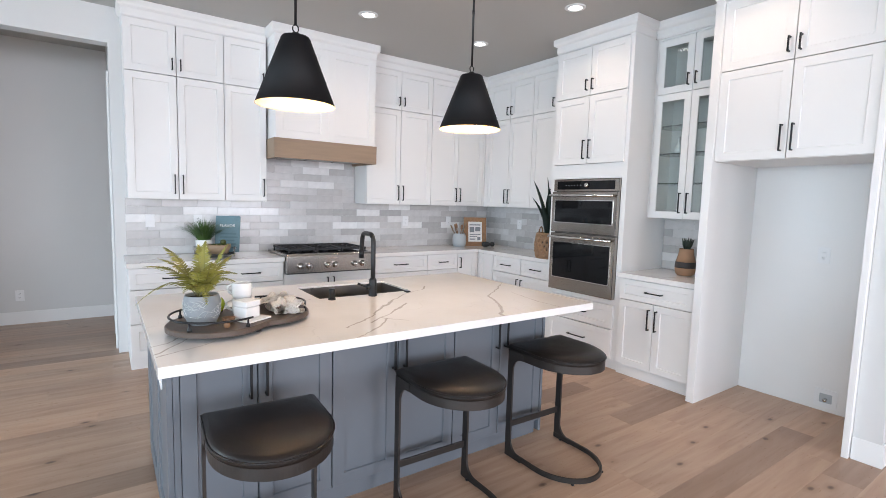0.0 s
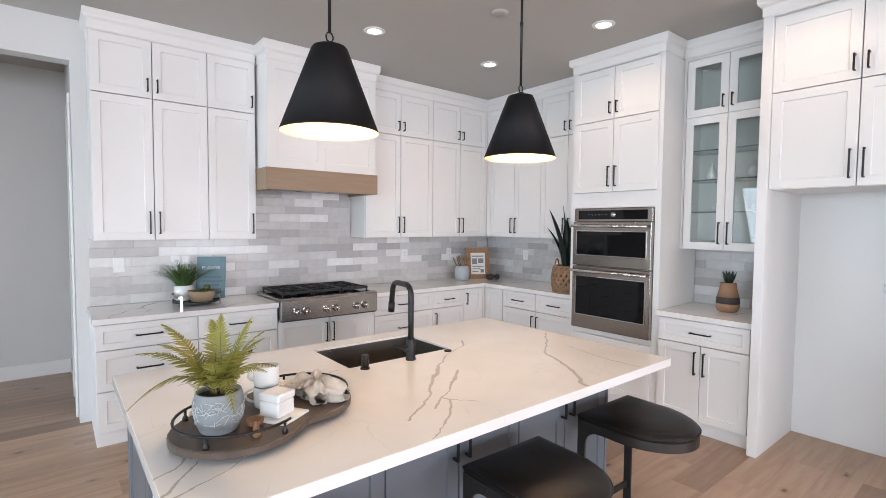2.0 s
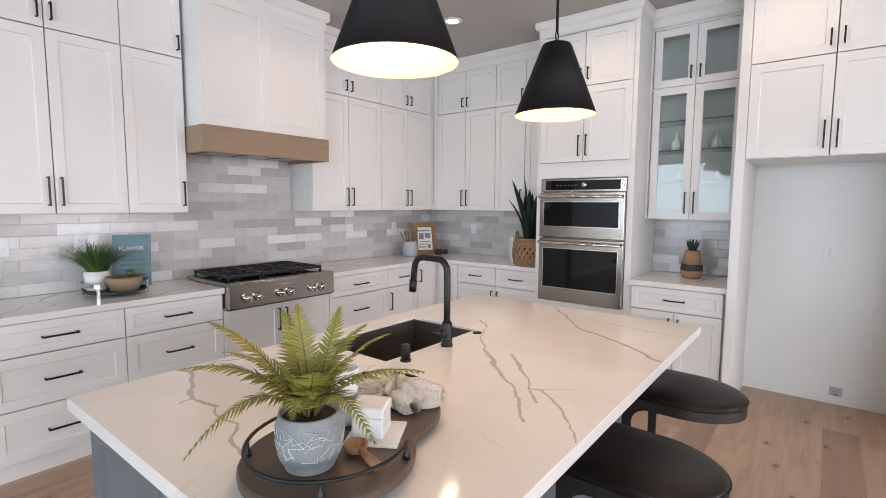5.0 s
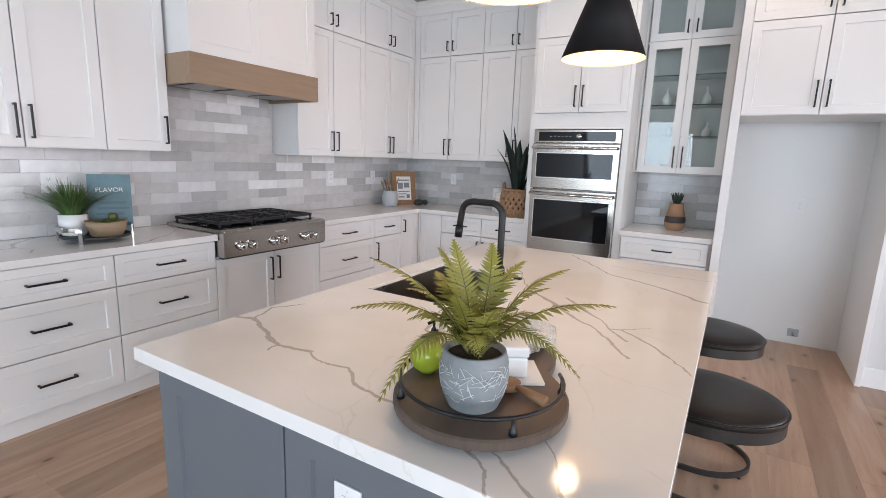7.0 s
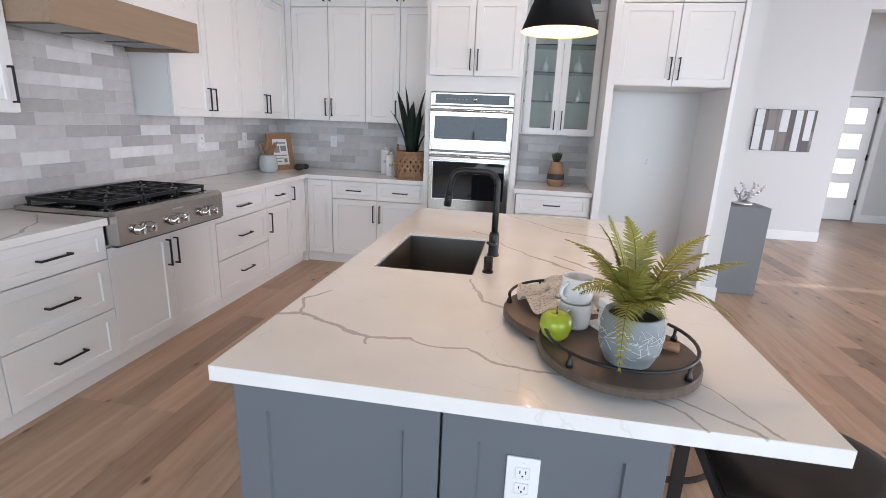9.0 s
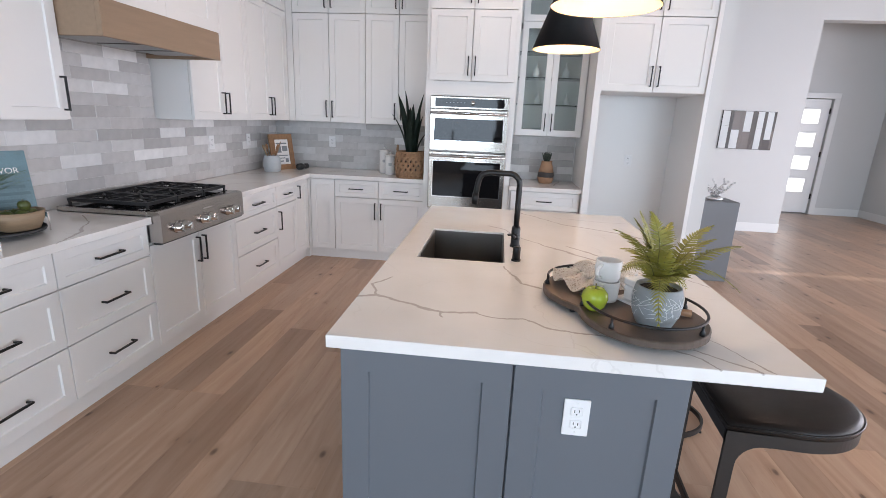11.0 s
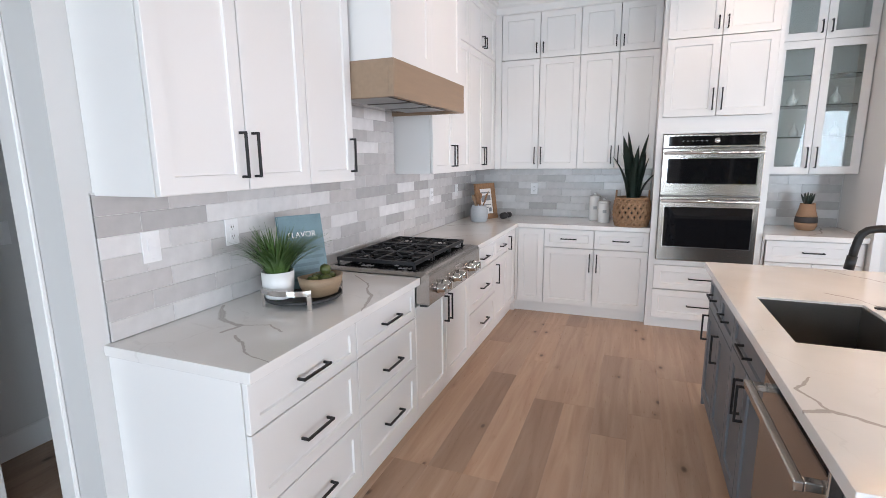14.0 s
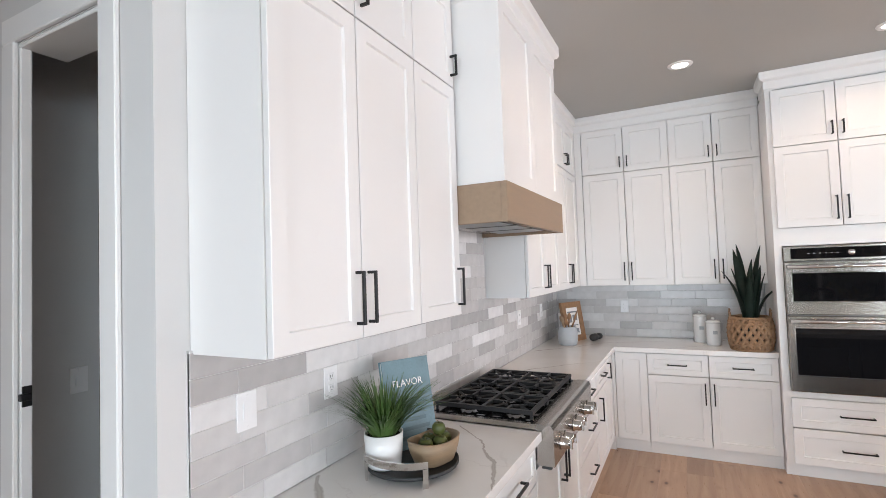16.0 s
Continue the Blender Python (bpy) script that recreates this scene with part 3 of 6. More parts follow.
def skirting(points, h=0.14, t=0.014):
    """Baseboards as upright boards: (x0, x1, y0, y1) in plan."""
    for x0, x1, y0, y1 in points:
        bm = box(bmesh.new(), x0, x1, y0, y1, 0.001, h)
        top = [e for e in bm.edges if all(v.co.z > h - 1e-4 for v in e.verts)]
        bmesh.ops.bevel(bm, geom=top, offset=0.005, segments=2, affect="EDGES")
        structure("baseboard", bm, TRIMP, "white painted baseboard", "baseboard")


skirting([(-1.35, 0.236, HALLN - 0.014, HALLN), (0.236, 0.25, 6.49, HALLN), (0.30, 0.79, PANN - 0.014, PANN),
          (XE - 0.014, XE, -1.41, 1.036), (XE, XE + 0.2, -1.424, -1.41), (9.186, 9.2, -4.0, -3.18), (9.186, 9.2, -2.06, 1.05), (XE + 0.2, 9.186, -4.0, -3.986),
          (3.88, XE - 0.014, 1.036, 1.05), (3.856, 3.87, 1.036, 1.185), (-5.2, -1.35, YN - 0.014, YN)])


def casing(name, pieces, label="white painted door casing"):
    bm = bmesh.new()
    for p in pieces:
        box(bm, *p)
    bmesh.ops.bevel(bm, geom=bm.edges[:], offset=0.004, segments=1, affect="EDGES")
    structure(name, bm, TRIMP, label, "trim")


casing("trim_pantry", [(0.232, 0.249, 5.80, 5.887, 0.001, 2.5), (0.232, 0.249, 6.395, 6.48, 0.001, 2.5), (0.232, 0.249, 5.80, 6.48, 2.5005, 2.59),
                       (0.25, 0.40, 5.8855, 5.893, 0.001, 2.484), (0.25, 0.285, 6.386, 6.3995, 0.001, 2.484), (0.25, 0.40, 5.8855, 6.3995, 2.485, 2.4995)])
strike = thing("door_latch_plate", "black metal latch plate on the pantry door jamb", "door latch", pose(0.262, 6.3855, 1.28, 0, 0, 0))
part("plate", soft_box(-0.01, 0.02, -0.004, 0.0, -0.035, 0.035, 0.002), BLACK, strike)
part("latch", soft_box(-0.022, 0.012, -0.022, -0.004, -0.012, 0.012, 0.003), BLACK, strike)
casing("trim_entrance", [(9.18, 9.2, -3.18, -3.08, 0.001, 2.17), (9.18, 9.2, -2.16, -2.06, 0.001, 2.17), (9.18, 9.2, -3.18, -2.06, 2.17, 2.27)])

# entrance door with four glass lights
door = tagged(part("door_1", soft_box(9.24, 9.285, -3.07, -2.17, 0.02, 2.16, 0.003), TRIMP), "white entrance door with four stacked glass lights", "door", kind="structure")
for k in range(4):
    z = 0.42 + 0.43 * k
    part("door_frame", soft_box(9.225, 9.24, -2.93, -2.47, z - 0.02, z + 0.29, 0.003), TRIMP, door)
    part("pane", soft_box(9.221, 9.2245, -2.90, -2.50, z + 0.01, z + 0.26, 0.001), FROST, door, "frosted glass light, glowing in place of daylight")
for z in (0.3, 1.1, 1.9):
    part("hinge", soft_box(9.222, 9.24, -3.085, -3.06, z, z + 0.1, 0.002), BLACK, door, "black hinge")

# ---- cabinets ----
FRONTS = {}


def shaker(w, h, rail=0.058, t=0.02, sink=0.009):
    """A shaker front, w wide and h high from its lower left corner; its face looks to -y at y = 0."""
    key = (round(w, 3), round(h, 3), rail)
    if key not in FRONTS:
        bm = bmesh.new()
        r = min(rail, h * 0.26)
        c = 0.0018

        def ring(i, y):
            return [bm.verts.new(p) for p in ((i, y, i), (w - i, y, i), (w - i, y, h - i), (i, y, h - i))]
        rings = [ring(0, t), ring(0, c), ring(c, 0), ring(r, 0), ring(r + 0.004, sink), ring(r + 0.0045, sink)]
        for a, b in zip(rings, rings[1:]):
            for i in range(4):
                bm.faces.new((a[i], a[(i + 1) % 4], b[(i + 1) % 4], b[i]))
        bm.faces.new(rings[-1]), bm.faces.new(rings[0][::-1])
        bmesh.ops.recalc_face_normals(bm, faces=bm.faces[:])
        FRONTS[key] = bm
    return FRONTS[key].copy()


MESHES = {}


def pull(length):
    """A square black bar pull on two posts, along x, centred, standing out to -y."""
    key = ("pull", round(length, 3))
    if key not in MESHES:
        bm = bmesh.new()
        for b in ((-length / 2, length / 2, -0.036, -0.026, -0.005, 0.005), (-length / 2, -length / 2 + 0.01, -0.026, 0.0, -0.005, 0.005), (length / 2 - 0.01, length / 2, -0.026, 0.0, -0.005, 0.005)):
            box(bm, *b)
        bmesh.ops.bevel(bm, geom=bm.edges[:], offset=0.0012, segments=1, affect="EDGES")
        MESHES[key] = data_of("handle", bm, BLACK)
    return MESHES[key]


def front(parent, name, x0, x1, z0, z1, mat, handle="", length=0.16, glass=False, rail=0.058):
    """A door or drawer front with its pull. handle: l/r (upright at that side) with b/t/m (end), h (across)."""
    g = 0.0029
    w, h = x1 - x0 - 2 * g, z1 - z0 - 2 * g
    if glass:
        key = ("glassdoor", round(w, 3), round(h, 3))
        if key not in MESHES:
            bm = bmesh.new()
            for b in ((0, rail, 0, 0.02, 0, h), (w - rail, w, 0, 0.02, 0, h), (rail, w - rail, 0, 0.02, 0, rail), (rail, w - rail, 0, 0.02, h - rail, h)):
                box(bm, *b)
            MESHES[key] = data_of(name, bm, mat)
        ob = part(name, MESHES[key], mat, parent, at=pose(x0 + g, 0, z0 + g))
        pane = part("pane", soft_box(rail - 0.004, w - rail + 0.004, 0.009, 0.013, rail - 0.004, h - rail + 0.004, 0.0005, 1), GLASS, ob, "glass pane tinted to darken the inside")
        pane.visible_shadow = False
    else:
        key = (name, round(w, 3), round(h, 3), mat.name, rail)
        if key not in MESHES:
            MESHES[key] = data_of(name, shaker(w, h, rail), mat)
        ob = part(name, MESHES[key], mat, parent, at=pose(x0 + g, 0, z0 + g))
    if handle == "h":
        part("handle", pull(length), BLACK, ob, "black bar handle", at=pose(w / 2, 0, h / 2))
    elif handle:
        hx = 0.03 if handle[0] == "l" else w - 0.03
        hz = {"b": 0.045 + length / 2, "t": h - 0.045 - length / 2, "m": h / 2}[handle[1]]
        part("handle", pull(length), BLACK, ob, "black bar handle", at=pose(hx, 0, hz, 0, 90, 0))
    return ob


def cabinet(name, label, m, w, d, z0, z1, mat, fronts, toe=False, hollow=False, category="cabinet", group="", toe_in=0.045):
    """A cabinet unit: local x across, y into the wall, the front faces at y = 0."""
    ob = thing(name, label, category, m, group)
    bm = open_box(0, w, 0.0235, d, z0, z1)
    part("body", bm, mat, ob)
    if toe:
        part("toe_kick", box(bmesh.new(), 0, w, toe_in, d, 0.0, z0), mat, ob)
    for f in fronts:
        front(ob, *f[:5], f[5] if len(f) > 5 and f[5] else mat, *f[6:])
    return ob


def crown(name, label, m, w, d, left=True, right=True, z0=2.965):
    """A stepped crown board along a run of cabinets, up to the ceiling, with returns at its open ends."""
    bm = bmesh.new()
    z1 = CEIL - 0.002
    prof = [(0.004, z0), (-0.006, z0 + 0.012), (-0.006, z0 + 0.07), (-0.028, z0 + 0.085), (-0.034, z0 + 0.1), (-0.034, z1)]
    cols = []
    for y, z in prof:
        e = -y
        path = ([(-e, d)] if left else []) + [(-e if left else 0, y), (w + e if right else w, y)] + ([(w + e, d)] if right else [])
        cols.append([bm.verts.new((px, py, z)) for px, py in path])
    for a, b in zip(cols, cols[1:]):
        for i in range(len(a) - 1):
            bm.faces.new((a[i], a[i + 1], b[i + 1], b[i]))
    inner = [(w, d), (0, d)] if not (left and right) else []
    top, low = cols[-1], cols[0]
    lo2 = [bm.verts.new((px, py, z0)) for px, py in inner] if inner else []
    hi2 = [bm.verts.new((px, py, z1)) for px, py in inner] if inner else []
    bm.faces.new((low + lo2)[::-1])
    bm.faces.new(top + hi2)
    if not inner:
        bm.faces.new((low[-1], low[0], top[0], top[-1]))
    else:
        seq = [c[-1] for c in cols]
        bm.faces.new(seq + [hi2[0], lo2[0]])
        bm.faces.new((lo2[0], hi2[0], hi2[1], lo2[1]))
        seq = [c[0] for c in cols]
        bm.faces.new(seq + [hi2[1], lo2[1]])
    bmesh.ops.recalc_face_normals(bm, faces=bm.faces[:])
    tagged(part(name, bm, WHITE, at=m), label, "crown moulding", kind="structure")


UF, BF = 5.325, 5.015          # faces of wall and base cabinets on the north wall
FX, BX, TX = 4.33, 4.01, 3.925  # faces of wall cabinets, base cabinets and oven tower on the east wall
ZB, ZS, ZT = 1.443, 2.53, 2.965
DL = 0.175                     # upright pulls


def north(x, y=0.0):
    return pose(x, y, 0)


def east(x, y):
    return pose(x, y, 0, 0, 0, -90)


def upper_pair(w, split, top_handles=True):
    lo = [("door", 0, split, ZB, ZS, None, "rb", DL), ("door", split, w, ZB, ZS, None, "lb", DL)]
    hi = [("door", 0, split, ZS, ZT, None, "rb", 0.1), ("door", split, w, ZS, ZT, None, "lb", 0.1)]
    return lo + hi


UD = YN - UF - 0.002
cabinet("wall_cabinet", "white shaker wall cabinet with two stacked door pairs and black pulls", north(0.35, UF), 0.785, UD, ZB, ZT, WHITE, upper_pair(0.785, 0.394), group="north wall cabinets")
cabinet("wall_cabinet", "narrow white shaker wall cabinet beside the range hood", north(1.135, UF), 0.385, UD, ZB, ZT, WHITE,
        [("door", 0, 0.385, ZB, ZS, None, "rb", DL), ("door", 0, 0.385, ZS, ZT, None, "rb", 0.1)], group="north wall cabinets")
cabinet("wall_cabinet", "white shaker wall cabinet with two stacked door pairs and black pulls", north(2.615, UF), 0.865, UD, ZB, ZT, WHITE, upper_pair(0.865, 0.43), group="north wall cabinets")
corner_n = cabinet("wall_cabinet", "white shaker corner wall cabinet with two stacked door pairs", north(3.48, UF), 0.845, UD, ZB, ZT, WHITE, upper_pair(0.815, 0.407), group="north wall cabinets")
ED = EWALL - FX - 0.002
corner_e = cabinet("wall_cabinet", "white shaker corner wall cabinet with two stacked door pairs", east(FX, UF - 0.002), 0.848, ED, ZB, ZT, WHITE,
        [(n, a + 0.065, b + 0.065, *r) for n, a, b, *r in upper_pair(0.783, 0.391)], group="east wall cabinets")
cabinet("wall_cabinet", "white shaker wall cabinet with two stacked door pairs beside the ovens", east(FX, 4.475), 0.712, ED, ZB, ZT, WHITE, upper_pair(0.712, 0.356), group="east wall cabinets")
part("filler", box(bmesh.new(), 0.817, 0.848, 0.0005, 0.0213, ZB, ZT), WHITE, corner_n)
part("filler", box(bmesh.new(), 0.0, 0.063, 0.0005, 0.0213, ZB, ZT), WHITE, corner_e)
crown("trim_crown_left", "white stepped crown moulding over wall cabinets", north(0.35, UF), 1.17, UD, True, False)
crown("trim_crown_right", "white stepped crown moulding over wall cabinets", north(2.615, UF), 1.71, UD, False, False)
crown("trim_crown_east", "white stepped crown moulding over wall cabinets", east(FX, UF - 0.002), 1.56, ED, False, False)

# range hood
HX0, HX1, HY = 1.525, 2.606, 5.078
hood = thing("range_hood", "tall white panelled range hood with a pale oak band", "range hood", pose(HX0, HY, 0))
HW = HX1 - HX0
HD = YN - HY - 0.002
part("body", box(bmesh.new(), 0.015, HW - 0.015, 0.034, HD, 2.058, 2.965), WHITE, hood)
for a, b in ((0.015, HW / 2), (HW / 2, HW - 0.015)):
    part("panel", shaker(b - a, 0.907, 0.075), WHITE, hood, at=pose(a, 0.014, 2.058))
for b in ((0, HW, 0, 0.03, 1.871, 2.058), (0, 0.03, 0.0302, HD, 1.871, 2.058), (HW - 0.03, HW, 0.0302, HD, 1.871, 2.058)):
    part("band", soft_box(*b, 0.0012, 1), OAK, hood, "pale oak band")
part("band_top", box(bmesh.new(), 0.03, HW - 0.03, 0.03, HD, 2.035, 2.057), OAK, hood)
part("filter_plate", soft_box(0.05, HW - 0.05, 0.05, HD - 0.03, 1.892, 1.917, 0.004), STEEL, hood, "stainless filter plate")
for k in range(3):
    part("filter", soft_box(0.12 + 0.3 * k, 0.37 + 0.3 * k, 0.1, 0.4, 1.883, 1.892, 0.003), STEELD, hood, "dark slotted grease filter")
crown("trim_crown_hood", "white stepped crown moulding round the range hood", pose(HX0 + 0.015, HY + 0.014, 0), HW - 0.03, HD - 0.014, True, True, 2.95)

# base cabinets, north wall
BD = YN - BF - 0.002
Z1, Z2, Z3, Z4 = 0.105, 0.395, 0.685, 0.868


def drawers(w, cut=(Z1, Z2, Z3, Z4), length=0.17):
    return [("drawer", 0, w, a, b, None, "h", length) for a, b in zip(cut, cut[1:])]


NB = "white shaker base cabinet with three drawers and black pulls"
cabinet("base_cabinet", NB, north(0.325, BF), 0.648, BD, Z1, 0.872, WHITE, drawers(0.648), True, group="north base cabinets")
cabinet("base_cabinet", NB, north(0.973, BF), 0.617, BD, Z1, 0.872, WHITE, drawers(0.617), True, group="north base cabinets")
cabinet("base_cabinet", "white shaker base cabinet with two doors under the rangetop", north(1.59, BF), 0.945, BD, Z1, 0.75, WHITE,
        [("door", 0, 0.4725, Z1, 0.742, None, "rt", DL), ("door", 0.4725, 0.945, Z1, 0.742, None, "lt", DL)], True, group="north base cabinets")
cabinet("base_cabinet", NB, north(2.535, BF), 0.72, BD, Z1, 0.872, WHITE, drawers(0.72), True, group="north base cabinets")
cabinet("base_cabinet", "narrow white shaker base cabinet with drawer and door", north(3.255, BF), 0.44, BD, Z1, 0.872, WHITE,
        [("drawer", 0, 0.44, Z3, Z4, None, "h", 0.13), ("door", 0, 0.44, Z1, Z3, None, "lt", DL)], True, group="north base cabinets")
base_n = cabinet("base_cabinet", "white shaker corner base cabinet with a folding door", north(3.695, BF), 0.315, BD, Z1, 0.872, WHITE,
        [("door", 0, 0.29, Z1, Z4, None, "lt", 0.13)], True, group="north base cabinets")
# base cabinets, east wall
EBD = EWALL - BX - 0.002
base_e = cabinet("base_cabinet", "white shaker corner base cabinet with a plain folding door", east(BX, BF - 0.002), 0.29, EBD, Z1, 0.872, WHITE,
        [("door", 0.025, 0.29, Z1, Z4, None)], True, group="east base cabinets")
part("filler", box(bmesh.new(), 0.292, 0.313, 0.0005, 0.0213, Z1, Z4), WHITE, base_n)
part("filler", box(bmesh.new(), 0.0, 0.023, 0.0005, 0.0213, Z1, Z4), WHITE, base_e)
part("toe_filler", box(bmesh.new(), 0.3152, 0.368, -0.0015, 0.05, 0.0, 0.104), WHITE, base_n)
cabinet("base_cabinet", "white shaker base cabinet with two drawers over two doors", east(BX, 4.722), 0.957, EBD, Z1, 0.872, WHITE,
        [("drawer", 0, 0.472, 0.685, Z4, None, "h", 0.15), ("drawer", 0.472, 0.957, 0.685, Z4, None, "h", 0.15),
         ("door", 0, 0.472, Z1, 0.685, None, "rt", DL), ("door", 0.472, 0.957, Z1, 0.685, None, "lt", DL)], True, group="east base cabinets")

# oven tower
TY0, TW = 3.762, 0.862
TD = BWALL - TX - 0.002
tower = thing("oven_tower", "tall white cabinet tower holding a double wall oven", "cabinet", east(TX, TY0))
for b, n in (((0, 0.05, 0.0215, TD, 0.1, 2.965), "side_panel"), ((TW - 0.05, TW, 0.0215, TD, 0.1, 2.965), "side_panel")):
    part(n, box(bmesh.new(), *b), WHITE, tower)
part("lower_carcass", open_box(0.0505, TW - 0.0505, 0.0235, TD, 0.1, 0.62), WHITE, tower)
part("upper_carcass", open_box(0.0505, TW - 0.0505, 0.0235, TD, 1.75, 2.965), WHITE, tower)
part("face_frame", (lambda q: [box(q, *b) for b in ((0, 0.05, 0, 0.0215, 0.1, 2.965), (TW - 0.05, TW, 0, 0.0215, 0.1, 2.965), (0.05, TW - 0.05, 0, 0.0215, 1.745, 1.88), (0.05, TW - 0.05, 0, 0.0215, 0.6, 0.645))] and q)(bmesh.new()), WHITE, tower)
part("toe_kick", box(bmesh.new(), 0, TW, 0.045, TD, 0, 0.1), WHITE, tower)
for z0, z1, n, kk in ((0.105, 0.375, "drawer", "h"), (0.378, 0.6, "drawer", "h")):
    front(tower, n, 0.045, TW - 0.045, z0, z1, WHITE, kk, 0.2).location.y = -0.021
for z0, z1, ln in ((1.88, 2.508, DL), (2.508, 2.955, 0.1)):
    front(tower, "door", 0.03, TW / 2, z0, z1, WHITE, "rb", ln).location.y = -0.021
    front(tower, "door", TW / 2, TW - 0.03, z0, z1, WHITE, "lb", ln).location.y = -0.021
crown("trim_crown_tower", "white stepped crown moulding round the oven tower", east(TX - 0.004, TY0), TW, 0.3, True, True)

# double oven
oven = thing("double_wall_oven", "stainless steel double wall oven with dark glass doors", "oven", east(TX - 0.012, TY0 - 0.053))
OW = 0.756
part("chassis", box(bmesh.new(), 0.01, OW - 0.01, 0.02, 0.56, 0.65, 1.73), STEELD, oven)
part("control_panel", soft_box(0, OW, -0.012, 0.02, 1.625, 1.738, 0.004), STEEL, oven)
part("display", soft_box(0.045, OW - 0.045, -0.0145, -0.012, 1.642, 1.722, 0.001), OVGLASS, oven, "black glass control display")
kn = lathe([(0.022, 0), (0.022, 0.012), (0.019, 0.018), (0.0, 0.018)][:3], 24)
part("dial", kn, CHROME, oven, "chrome dial", at=pose(OW / 2 + 0.03, -0.0145, 1.682, 90, 0, 0))
for k in range(6):
    part("marking", box(bmesh.new(), 0.15 + 0.035 * k, 0.162 + 0.035 * k, -0.0152, -0.0147, 1.68, 1.684), CROCKM, oven)


def oven_door(z0, z1, gz0, gz1):
    d = part("door", soft_box(0, OW, -0.03, 0.018, z0, z1, 0.005), STEEL, oven)
    part("window", soft_box(0.045, OW - 0.045, -0.0325, -0.03, gz0, gz1, 0.001), OVGLASS, d, "dark oven window glass")
    part("trim_ring", (lambda q: [box(q, *b) for b in ((0.038, 0.045, -0.0345, -0.03, gz0 - 0.007, gz1 + 0.007), (OW - 0.045, OW - 0.038, -0.0345, -0.03, gz0 - 0.007, gz1 + 0.007), (0.045, OW - 0.045, -0.0345, -0.03, gz1, gz1 + 0.007), (0.045, OW - 0.045, -0.0345, -0.03, gz0 - 0.007, gz0))] and q)(bmesh.new()), CHROME, d, "bright window trim")
    bar = tube([(0.012, -0.078, z1 - 0.036), (OW - 0.012, -0.078, z1 - 0.036)], 0.013, 12)
    part("handle", bar, CHROME, d, "chrome bar handle")
    for hx in (0.055, OW - 0.055):
        part("handle_post", soft_box(hx - 0.012, hx + 0.012, -0.08, -0.029, z1 - 0.046, z1 - 0.026, 0.003), CHROME, d)


oven_door(1.225, 1.62, 1.325, 1.535)
oven_door(0.65, 1.215, 0.778, 1.125)

# niche with glass wall cabinet and small base cabinet
NY0, NW = 2.90, 0.70
GXF, GZ = 4.24, 1.398
glass_cab = cabinet("glass_cabinet", "white wall cabinet with glass doors and glass shelves", east(GXF, NY0), NW, BWALL - GXF - 0.002, GZ, 2.965, WHITE,
        [("door", 0.03, NW / 2, GZ, 2.476, None, "rb", DL, True), ("door", NW / 2, NW - 0.01, GZ, 2.476, None, "lb", DL, True),
         ("door", 0.03, NW / 2, 2.476, 2.94, None, "rb", 0.1, True), ("door", NW / 2, NW - 0.01, 2.476, 2.94, None, "lb", 0.1, True)], hollow=True)
part("divider", box(bmesh.new(), 0.018, NW - 0.018, 0.021, 0.31, 2.462, 2.482), WHITE, glass_cab)
for z in (1.70, 1.96, 2.2):
    sh = part("shelf", soft_box(0.02, NW - 0.02, 0.03, 0.31, z, z + 0.008, 0.001, 1), GLASS, glass_cab, "glass shelf in the same darkening tint")
    sh.visible_shadow = False
crown("trim_crown_niche", "white stepped crown moulding over the glass cabinet", east(GXF, NY0), NW, 0.3, False, False)
cabinet("base_cabinet", "white shaker niche base cabinet, one drawer over two doors", east(3.89, NY0 - 0.002), NW - 0.004, 0.675, Z1, 0.872, WHITE,
        [("drawer", 0.02, NW - 0.02, 0.685, Z4, None, "h", 0.15), ("door", 0.02, NW / 2, Z1, 0.685, None, "rt", DL), ("door", NW / 2, NW - 0.02, Z1, 0.685, None, "lt", DL)], True)

# refrigerator bay
RX, RY0, RY1 = 3.85, 2.196, 1.19
tagged(part("refrigerator_bay_panel", soft_box(RX - 0.02, BWALL - 0.002, RY0 - 0.06, RY0, 0.001, 2.965, 0.002), WHITE), "tall white side panel of the empty refrigerator bay", "panel", "bay panels")
tagged(part("refrigerator_bay_panel", soft_box(RX - 0.02, BWALL - 0.002, RY1, RY1 + 0.035, 0.001, 2.965, 0.002), WHITE), "tall white side panel of the empty refrigerator bay", "panel", "bay panels")
RW = RY0 - RY1 - 0.096
cabinet("bridge_cabinet", "white shaker cabinet with stacked door pairs above the refrigerator bay", east(RX, RY0 - 0.0605), RW, 0.67, 1.834, 2.965, WHITE,
        [("door", 0, RW / 2, 1.834, 2.467, None, "rb", DL), ("door", RW / 2, RW, 1.834, 2.467, None, "lb", DL),
         ("door", 0, RW / 2, 2.467, 2.95, None, "rb", 0.1), ("door", RW / 2, RW, 2.467, 2.95, None, "lb", 0.1)])
crown("trim_crown_bay", "white stepped crown moulding over the refrigerator bay", east(RX - 0.02, RY0), RY0 - RY1, 0.3, True, False)

# ---- worktops ----
ZC0, ZC1 = 0.874, 0.914


